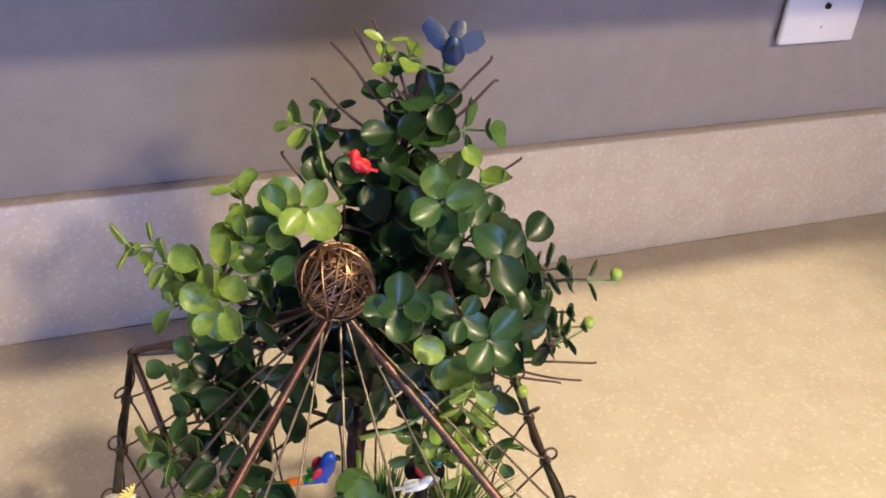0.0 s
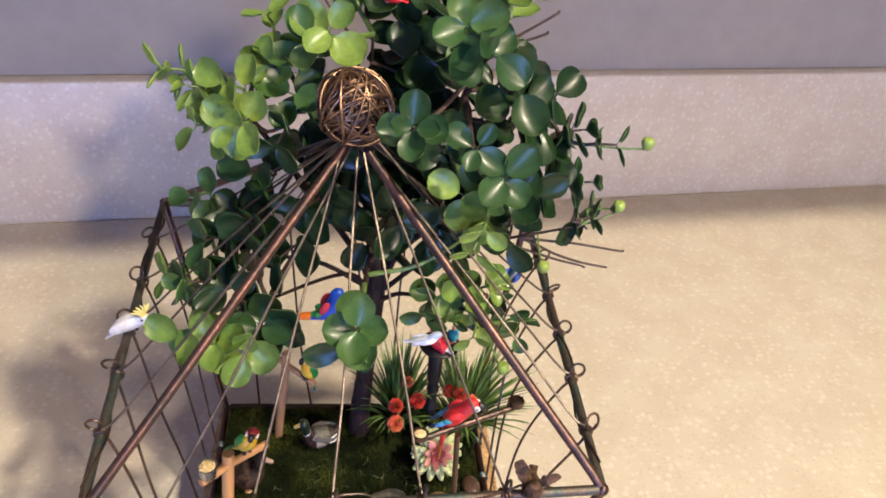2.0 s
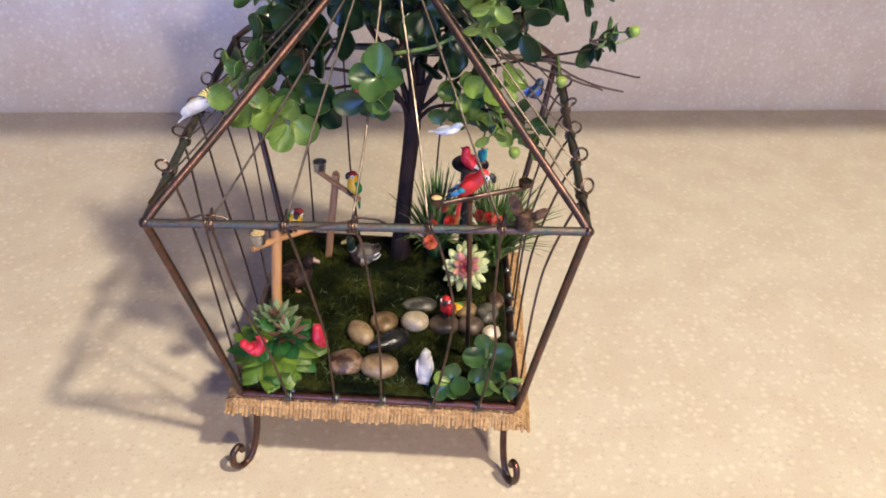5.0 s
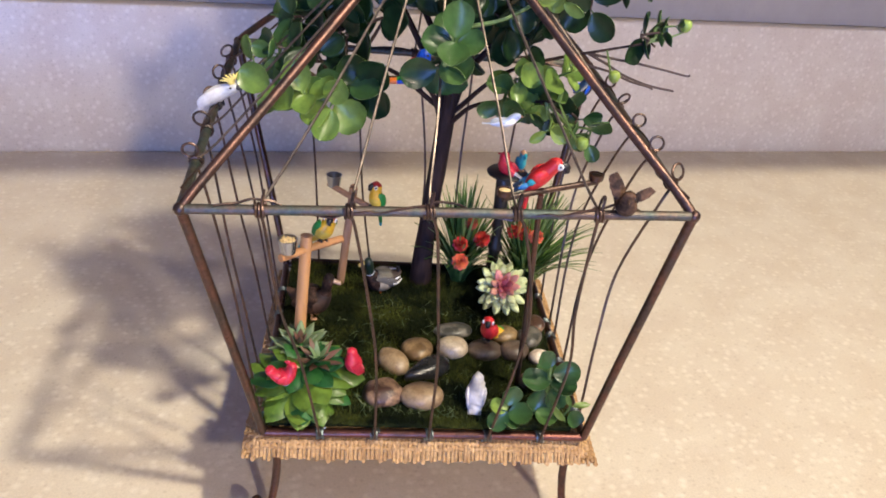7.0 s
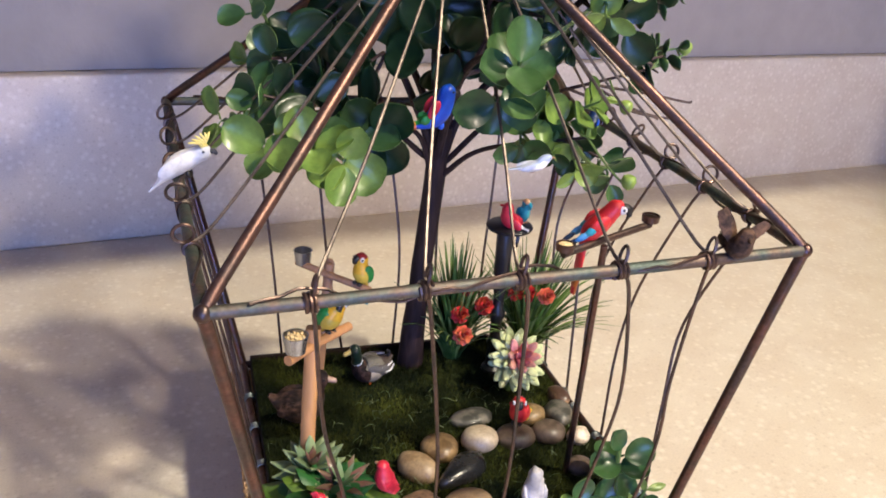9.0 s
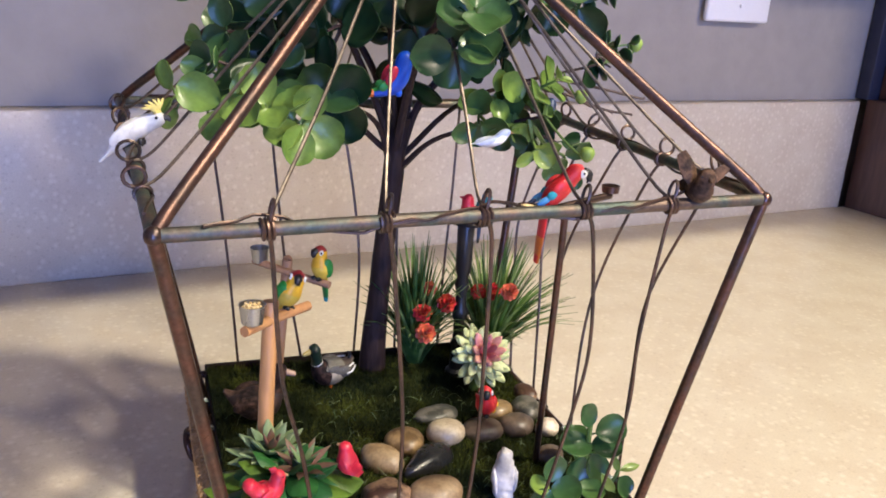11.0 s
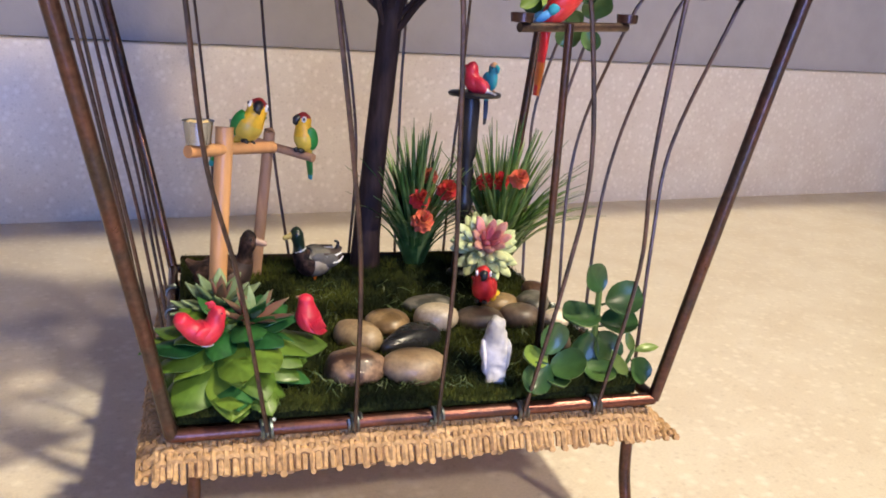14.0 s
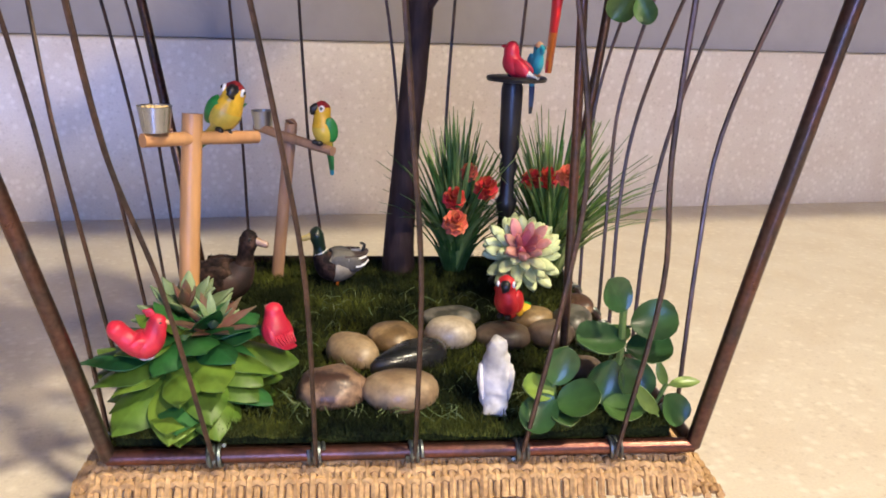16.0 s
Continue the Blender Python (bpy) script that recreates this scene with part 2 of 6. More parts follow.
PETAL_RED = leafy("red_petal", (0.42, 0.030, 0.018), (0.50, 0.055, 0.025), 0.5, 0.0)
PETAL_ORANGE = leafy("orange_petal", (0.55, 0.13, 0.055), (0.50, 0.075, 0.035), 0.5, 0.0)


def paint(name, colour, second=None, rough=0.42):
    return material(name, colour, rough, grain=700, vary=0.10, coarse=160, second=second or tuple(c * 0.82 for c in colour), bump=0.12, coat=0.03)


P_RED = paint("scarlet_paint", (0.62, 0.022, 0.022))
P_PINKRED = paint("rose_red_paint", (0.56, 0.020, 0.045))
P_CAP = paint("dark_red_paint", (0.25, 0.016, 0.020))
P_YELLOW = paint("yellow_paint", (0.72, 0.42, 0.015))
P_CREST = paint("crest_yellow_paint", (0.76, 0.64, 0.18))
P_PALEYELLOW = paint("pale_yellow_paint", (0.64, 0.46, 0.05))
P_GREEN = paint("green_paint", (0.025, 0.21, 0.035))
P_BLUE = paint("blue_paint", (0.012, 0.075, 0.52))
P_SKY = paint("sky_blue_paint", (0.10, 0.33, 0.62))
P_TEAL = paint("teal_paint", (0.035, 0.30, 0.36))
P_NAVY = paint("navy_paint", (0.010, 0.030, 0.095))
P_PALEBLUE = paint("pale_blue_paint", (0.34, 0.42, 0.62), (0.50, 0.54, 0.64))
P_WHITE = paint("white_paint", (0.78, 0.78, 0.76), (0.62, 0.61, 0.58))
P_CHALK = paint("chalky_white_paint", (0.68, 0.66, 0.64), (0.36, 0.34, 0.31), 0.8)
P_BLACK = paint("black_paint", (0.012, 0.011, 0.012))
P_BROWN = paint("brown_paint", (0.062, 0.030, 0.026), (0.022, 0.014, 0.014), 0.6)
P_DARKBROWN = paint("dark_brown_paint", (0.038, 0.025, 0.022), (0.060, 0.036, 0.028), 0.6)
P_GREY = paint("grey_paint", (0.13, 0.12, 0.105), (0.055, 0.052, 0.050), 0.7)
P_LIGHTGREY = paint("light_grey_paint", (0.30, 0.265, 0.215), (0.13, 0.115, 0.09), 0.6)
P_BOTTLE = paint("bottle_green_paint", (0.008, 0.018, 0.010), (0.014, 0.030, 0.018), 0.3)
P_ORANGE = paint("orange_paint", (0.66, 0.16, 0.012))
P_OLIVE = paint("olive_bill_paint", (0.50, 0.39, 0.11))
P_PINKTAN = paint("pinkish_bill_paint", (0.36, 0.235, 0.17))
P_HEN = material("mottled_hen_paint", (0.055, 0.030, 0.022), 0.75, grain=800, vary=0.75, coarse=330, second=(0.010, 0.006, 0.007), share=0.47, bump=0.3, spec=0.2)
P_TAN = paint("tan_bill_paint", (0.45, 0.25, 0.14))
P_FEATHER = material("feather_brown_paint", (0.12, 0.066, 0.036), 0.75, grain=700, vary=0.6, coarse=300, second=(0.030, 0.019, 0.013), share=0.48, bump=0.3, spec=0.2)
P_CREAM = paint("cream_shell", (0.62, 0.48, 0.36), (0.45, 0.30, 0.22), 0.5)


def stony(name, colour, second, rough=0.42):
    return material(name, colour, rough, grain=900, vary=0.2, coarse=210, second=second, coat=0.12, bump=0.06, per_object=0.1, edge=0.06)


S_TAN = stony("tan_pebble", (0.235, 0.155, 0.082), (0.31, 0.22, 0.125))
S_OCHRE = stony("ochre_pebble", (0.13, 0.08, 0.032), (0.25, 0.165, 0.075))
S_CREAM = stony("cream_pebble", (0.42, 0.35, 0.25), (0.35, 0.285, 0.20))
S_BLACK = stony("black_pebble", (0.010, 0.011, 0.012), (0.020, 0.020, 0.020), 0.26)
S_BROWN = stony("brown_pebble", (0.070, 0.050, 0.036), (0.11, 0.082, 0.060))
S_RUST = stony("rust_pebble", (0.26, 0.165, 0.095), (0.055, 0.028, 0.018))
S_GREY = stony("grey_pebble", (0.045, 0.045, 0.038), (0.13, 0.12, 0.10))
S_WHITE = stony("white_pebble", (0.62, 0.55, 0.46), (0.50, 0.42, 0.33), 0.5)

# ---- building helpers (lengths below in millimetres) ----
MM = 0.001


def V(*a):
    return Vector(a)


def finish(name, bm, mats, smooth=True):
    bmesh.ops.recalc_face_normals(bm, faces=bm.faces)
    for v in bm.verts:
        v.co *= MM
    me = bpy.data.meshes.new(name)
    bm.to_mesh(me)
    bm.free()
    for m in mats if isinstance(mats, (list, tuple)) else [mats]:
        me.materials.append(m)
    if smooth:
        me.polygons.foreach_set("use_smooth", [True] * len(me.polygons))
        me.set_sharp_from_angle(angle=radians(50))
    return me


def under(ob, parent):
    ob.parent = parent
    if parent.type == "EMPTY":
        ob.matrix_parent_inverse = parent.matrix_basis.inverted()
    return ob


def part(name, bm, mat, parent=None, label="", smooth=True):
    ob = new(name, finish(name, bm, mat, smooth))
    if parent:
        under(ob, parent)
    return tagged(ob, label)


def piece(name, me, parent, m):
    """A part that shares its mesh; m is its pose in metres."""
    ob = new(name, me)
    ob.matrix_basis = m
    return under(ob, parent)


def thing(name, at, label, category, group=""):
    ob = new(name)
    ob.empty_display_size = 0.005
    ob.location = Vector(at) * MM
    ob.matrix_basis = Matrix.Translation(Vector(at) * MM)
    return tagged(ob, label, category, group)


def solid(name, bm, mat, label, category, group="", kind="", smooth=True):
    return tagged(part(name, bm, mat, None, "", smooth), label, category, group, kind)


def arc(points, n=6):
    """A smooth line through the points."""
    p = [Vector(q) for q in points]
    p = [2 * p[0] - p[1]] + p + [2 * p[-1] - p[-2]]
    out = []
    for i in range(1, len(p) - 2):
        for k in range(n):
            t = k / n
            a, b, c, d = p[i - 1], p[i], p[i + 1], p[i + 2]
            out.append(0.5 * (2 * b + (c - a) * t + (2 * a - 5 * b + 4 * c - d) * t * t + (3 * b - a - 3 * c + d) * t**3))
    return out + [p[-2]]


def sweep(bm, line, radius, seg=8, mat=0, closed=False):
    """A round tube along a line; the radius is one number or one for each point."""
    line = [Vector(q) for q in line]
    n = len(line)
    radii = radius if isinstance(radius, (list, tuple)) else [radius] * n
    side, rings = None, []
    for i in range(n):
        ahead = (line[(i + 1) % n] - line[i - 1]) if closed else line[min(i + 1, n - 1)] - line[max(i - 1, 0)]
        ahead = ahead.normalized()
        if side is None:
            side = ahead.orthogonal().normalized()
        side = (side - ahead * side.dot(ahead)).normalized()
        other = ahead.cross(side)
        rings.append([bm.verts.new(line[i] + (side * math.cos(a) + other * math.sin(a)) * radii[i]) for a in (2 * math.pi * k / seg for k in range(seg))])
    for i in range(n if closed else n - 1):
        a, b = rings[i], rings[(i + 1) % n]
        for k in range(seg):
            bm.faces.new((a[k], a[(k + 1) % seg], b[(k + 1) % seg], b[k])).material_index = mat
    if not closed:
        bm.faces.new(rings[0][::-1]).material_index = mat
        bm.faces.new(rings[-1]).material_index = mat
    return bm


def tube(line, radius, seg=8):
    return sweep(bmesh.new(), line, radius, seg)


def ball(bm, at, radii, turn=None, mat=0, u=10, v=7):
    m = Matrix.Translation(Vector(at)) @ (turn.to_4x4() if turn else Matrix()) @ Matrix.Diagonal((*radii, 1))
    made = bmesh.ops.create_uvsphere(bm, u_segments=u, v_segments=v, radius=1, matrix=m)
    for f in {f for q in made["verts"] for f in q.link_faces}:
        f.material_index = mat
    return bm


def box(low, high, bevel=0.0):
    bm = bmesh.new()
    low, high = Vector(low), Vector(high)
    bmesh.ops.create_cube(bm, size=1, matrix=Matrix.Translation((low + high) / 2) @ Matrix.Diagonal((*(high - low), 1)))
    if bevel:
        bmesh.ops.bevel(bm, geom=bm.edges[:], offset=bevel, segments=2, affect="EDGES", profile=0.5)
    return bm


def lathe(bm, profile, at, seg=20, mat=0, ring=False):
    """Turn (radius, height) pairs round an upright axis; ring: the profile closes on itself."""
    rings = [[bm.verts.new(Vector(at) + V(r * math.cos(2 * math.pi * k / seg), r * math.sin(2 * math.pi * k / seg), z)) for k in range(seg)] for r, z in profile]
    for a, b in zip(rings, rings[1:] + rings[:1] if ring else rings[1:]):
        for k in range(seg):
            bm.faces.new((a[k], a[(k + 1) % seg], b[(k + 1) % seg], b[k])).material_index = mat
    if not ring:
        bm.faces.new(rings[0][::-1]).material_index = mat
        bm.faces.new(rings[-1]).material_index = mat
    return bm


def facing(at, ahead, up=(0, 0, 1)):
    """A pose whose y axis points ahead and whose z axis is as near to up as can be."""
    y = Vector(ahead).normalized()
    x = y.cross(Vector(up))
    x = x.normalized() if x.length > 1e-4 else y.orthogonal().normalized()
    z = x.cross(y)
    m = Matrix((x, y, z)).transposed().to_4x4()
    m.translation = Vector(at)
    return m


def leaf_mesh(name, length, width, mats, cup=0.15, bend=0.2, thick=0.45, point=0.0, nu=8, nv=4, stalk=0.0, fold=0.0, wave=0.0, rim=0, bowl=0.0):
    """A leaf that lies along y from its foot, its upper side to +z. point 0 is round, 1 is drawn out to a tip."""
    bm = bmesh.new()
    sheets = []
    for side in (1, -1):
        rows = []
        for i in range(nu + 1):
            t = 0.5 - 0.5 * math.cos(math.pi * i / nu)
            s = abs(2 * t ** (1.22 - 0.5 * point) - 1)
            w = (1 - s ** (2.3 - 0.6 * point)) ** (0.5 + 0.6 * point) if 0 < i < nu else 0
            w = max(w * (1 - 0.25 * point * t), 0.03) * width / 2
            row = []
            for j in range(nv + 1):
                s = 2 * j / nv - 1
                x = s * w
                z = cup * width * (s * s) * (w / (width / 2)) - bend * length * t * t + fold * abs(s) * w
                z += wave * width * s * s * math.sin(9.0 * t + 1.3 * (s > 0)) + 0.4 * wave * width * math.sin(5.0 * t + 2.0 * s)
                z += bowl * width * (2 * t - 1) ** 2
                edge = thick * 0.5 * (1 - 0.75 * s * s) * (0.35 + 0.65 * math.sin(math.pi * min(max(t, 0.08), 0.92)))
                row.append(bm.verts.new((x, stalk + t * length, z + side * edge)))
            rows.append(row)
        sheets.append(rows)
    up, down = sheets
    for i in range(nu):
        for j in range(nv):
            bm.faces.new((up[i][j], up[i][j + 1], up[i + 1][j + 1], up[i + 1][j]))
            bm.faces.new((down[i][j], down[i + 1][j], down[i + 1][j + 1], down[i][j + 1]))
        for j in (0, nv):
            bm.faces.new((up[i][j], up[i + 1][j], down[i + 1][j], down[i][j])).material_index = rim
    for i in (0, nu):
        for j in range(nv):
            bm.faces.new((up[i][j], down[i][j], down[i][j + 1], up[i][j + 1]))
    if stalk:
        sweep(bm, [(0, 0, 0.1), (0, stalk * 0.6, 0), (0, stalk + length * 0.18, 0)], [0.35, 0.3, 0.2], 5)
    return finish(name, bm, mats)


def metres(m, size=1.0):
    """A pose in millimetres as one in metres, with a size."""
    k = m.copy()
    k.translation = m.translation * MM
    return k @ Matrix.Diagonal((size, size, size, 1))

# ---- the kitchen corner ----
def on_wall(ob):
    ob.matrix_basis = WALL_AT
    return ob


bm = box((-1720, -790, -40), (452, 0, 0), 3)
on_wall(solid("countertop", bm, STONE, "speckled beige quartz kitchen countertop, polished", "countertop", kind="structure"))
bm = box((-1720, 0, -40), (446, 22, 102), 1.5)
on_wall(solid("backsplash", bm, STONE, "low speckled quartz backsplash along the wall", "backsplash", kind="structure"))
bm = box((-1860, 10, 102.5), (1700, 120, 1560))
on_wall(solid("wall_north", bm, WALL, "grey-beige painted wall with light texture", "wall", kind="structure", smooth=False))
bm = box((-1860, 22.5, -920), (1700, 120, 102.4))
on_wall(solid("wall_north_lower", bm, WALL, "lower part of the grey-beige wall behind the counter", "wall", kind="structure", smooth=False))
bm = box((1640, -3200, -920), (1700, 5.5, 1560))
on_wall(solid("wall_east", bm, ROOM_WALL, "plain grey-beige side wall", "wall", kind="structure", smooth=False))
bm = box((-1900, -3260, -920), (-1860.5, 5.5, 1560))
on_wall(solid("wall_west", bm, ROOM_WALL, "plain grey-beige side wall", "wall", kind="structure", smooth=False))
# The window wall, built round its opening.
wall_south = on_wall(solid("wall_south", box((-1860, -3260, -920), (-1300, -3200.5, 1560)), ROOM_WALL, "wall across the room with a tall window opening", "wall", kind="structure", smooth=False))
for low, high in (((-199.5, -3260, -920), (1700, -3200.5, 1560)), ((-1299.5, -3260, -920), (-200, -3200.5, -880)), ((-1299.5, -3260, 1150), (-200, -3200.5, 1560))):
    part("wall_panel", box(low, high), ROOM_WALL, wall_south, smooth=False)
window = on_wall(solid("window_1", box((-1299, -3240, -879), (-1260, -3225, 1149)), PLATE, "tall white framed glass door window", "window", kind="structure"))
for low, high in (((-240, -3240, -879), (-201, -3225, 1149)), ((-1259, -3240, -879), (-241, -3225, -840)), ((-1259, -3240, 1110), (-241, -3225, 1149)), ((-764, -3238, -839), (-736, -3227, 1109))):
    part("window_frame", box(low, high, 2), PLATE, window)
bm = box((-1860, -3200, 1560.5), (1700, 120, 1600))
on_wall(solid("ceiling", bm, CEILING, "flat white ceiling", "ceiling", kind="structure", smooth=False))
bm = box((-1860, -3200, -960), (1700, 22, -920.5))
on_wall(solid("floor", bm, ROOM_FLOOR, "brown wooden kitchen floor", "floor", kind="structure", smooth=False))

base_cabinet = on_wall(thing("base_cabinet", (0, 0, 0), "dark brown cabinets under the countertop", "cabinet"))
ob = part("body", box((-1700, -750, -919), (440, 20, -41), 2), CABINET)
under(ob, base_cabinet).matrix_parent_inverse = Matrix()

tall_cabinet = on_wall(thing("tall_cabinet", (0, 0, 0), "dark brown wooden cabinet end beside the counter", "cabinet"))
# The last strip stands in for the shadow where cabinet meets wall.
for name, low, high, m in (
    ("side_panel", (453, -640, -919), (475, -1, 104), CABINET), ("body", (475.5, -640, -919), (1050, 5, 1100), CABINET),
    ("upper_panel", (462, -640, 105), (475, -6, 1100), CABINET), ("scribe_strip", (448, -5, 104), (475, 9, 1100), CABINET_SHADE)):
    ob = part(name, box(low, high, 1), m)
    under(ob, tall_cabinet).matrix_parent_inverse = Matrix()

# Cabinets above the counter, out of view, added to keep lamp light off the wall.
shading_cabinet = on_wall(thing("shading_cabinet", (0, 0, 0), "unseen dark brown cabinets added above the counter to shade the wall", "cabinet"))
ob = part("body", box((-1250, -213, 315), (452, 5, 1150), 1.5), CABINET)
under(ob, shading_cabinet).matrix_parent_inverse = Matrix()
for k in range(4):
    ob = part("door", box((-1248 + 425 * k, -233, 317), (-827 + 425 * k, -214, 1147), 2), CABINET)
    under(ob, shading_cabinet).matrix_parent_inverse = Matrix()

# Wall plate: white, with a dark jack in its middle and screws.
outlet = on_wall(thing("wall_plate", (0, 0, 0), "white plastic wall plate with a round dark jack", "wall plate"))
bm = box((236, 0, 168), (305, 6, 283), 2.2)
under(part("plate", bm, PLATE), outlet).matrix_parent_inverse = Matrix()
for z, r, m, nm in ((197, 2.6, METAL_DARK, "jack"), (181, 1.7, PLATE, "screw"), (270, 1.7, PLATE, "screw")):
    bm = bmesh.new()
    bmesh.ops.create_cone(bm, cap_ends=True, segments=18, radius1=r, radius2=r * 0.85, depth=2.4, matrix=Matrix.Translation((271, -0.6, z)) @ Matrix.Rotation(radians(90), 4, "X"))
    under(part(nm, bm, m), outlet).matrix_parent_inverse = Matrix()

# Recessed ceiling lights, where the lamps shine from.
for spot in (KEY, FAR):
    at = (spot[0] * 1000, spot[1] * 1000, 1560)
    can = thing("recessed_light", at, "white round recessed ceiling light", "ceiling light", "recessed ceiling lights")
    part("trim_ring", lathe(bmesh.new(), [(78, 0), (96, 0), (96, -6), (80, -8), (78, -6)], at, 28, ring=True), PLATE, can)

# ---- the cage ----
cage = thing("bird_cage", (0, 8, 0), "small copper wire bird cage with pitched roof and scroll legs", "bird cage")
BASE_Z, RAIL_Z = 40.0, 137.5
BASE = {"fl": V(-55.0, -48.8, BASE_Z - 0.8), "fr": V(59.3, -48.9, BASE_Z - 0.3), "br": V(57, 63, BASE_Z + 1), "bl": V(-58, 63, BASE_Z + 1)}
RAIL = {"fl": V(-72.0, -70.2, 136.6), "fr": V(72.9, -62.6, 137.6), "br": V(73, 80, 139), "bl": V(-80, 87, 138)}
TOP = V(-1, 10, 213)
ORDER = ("fl", "fr", "br", "bl")


def wobble(a, b, n, amount, seed):
    """A slightly uneven line from a to b."""
    r = random.Random(seed)
    a, b = Vector(a), Vector(b)
    drift = V(r.uniform(-1, 1), r.uniform(-1, 1), r.uniform(-1, 1))
    line = []
    for i in range(n + 1):
        t = i / n
        sag = math.sin(math.pi * t)
        line.append(a.lerp(b, t) + (drift * sag + V(r.uniform(-1, 1), r.uniform(-1, 1), r.uniform(-1, 1)) * 0.45 * sag) * amount)
    return line


for i, k in enumerate(ORDER):
    k2 = ORDER[(i + 1) % 4]
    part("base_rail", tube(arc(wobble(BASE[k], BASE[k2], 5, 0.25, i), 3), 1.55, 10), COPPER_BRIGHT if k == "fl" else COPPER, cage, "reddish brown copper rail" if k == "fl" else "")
    part("shoulder_rail", tube(arc(wobble(RAIL[k], RAIL[k2], 6, 0.35, i + 10), 3), 1.5, 10), COPPER_GREEN, cage, "copper rail with green patina")
    post = tube(arc(wobble(BASE[k], RAIL[k], 5, 0.35, i + 20), 3), 1.55, 10)
    part("corner_post", post, COPPER, cage)
    low = RAIL[k]
    d = (TOP - low)
    rod = [low, low + d * 0.06 + V(0, 0, 0.6), low + d * 0.3, low + d * 0.6, low + d * 0.97]
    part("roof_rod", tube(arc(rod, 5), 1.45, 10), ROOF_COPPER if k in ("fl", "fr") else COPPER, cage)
    joint = bmesh.new()
    ball(joint, low, (2.0, 2.0, 2.0), u=10, v=8)
    part("solder_joint", joint, COPPER, cage)

# Wires: each starts at a binding on the base, runs up to the shoulder rail and on to the top.
# For each wire: its place along the rail, then at 130, 100 and 75 mm of height, and along the base.
SIDES = (
    ("front", "fl", "fr", 0, ((-51, -50, -47, -41, -35), (-27, -25, -20, -17, -16), (-5, -2, 1, 3, 3), (20, 24, 30, 29, 24), (44, 44, 44.5, 47, 43))),
    ("right", "fr", "br", 3.5, ((-40, -41, -32, -34, -36), (-17, -15, -6, -4, -6), (5, 7, 18, 18, 12), (27, 29, 35, 28, 22), (48, 50, 57, 50, 42))),
    ("left", "fl", "bl", 0.5, ((-40, -37, -36, -39, -41), (-15, -17, -26, -28, -26), (9, 8, 3, 3, 2), (33, 36, 35, 30, 22), (59, 64, 62, 52, 40))),
    ("back", "bl", "br", 0, ((-51, -50, -47, -45, -43), (-28, -28, -26, -24, -19), (-4, -1, 3, 4, 1), (21, 22, 20, 19, 18), (46, 45, 42, 39, 36))),
)


def along(a, b, axis, value):
    t = (value - a[axis]) / (b[axis] - a[axis])
    return a.lerp(b, t)


def coil(at, axis, radius, turns, pitch, wire, start=0.0):
    """A few turns of wire round a rail."""
    y = Vector(axis).normalized()
    x = y.orthogonal().normalized()
    z = y.cross(x)
    n = int(turns * 10)
    return tube([Vector(at) + (x * math.cos(start + 2 * math.pi * k / 10) + z * math.sin(start + 2 * math.pi * k / 10)) * radius + y * pitch * (k / 10 - turns / 2) for k in range(n + 1)], wire, 6)


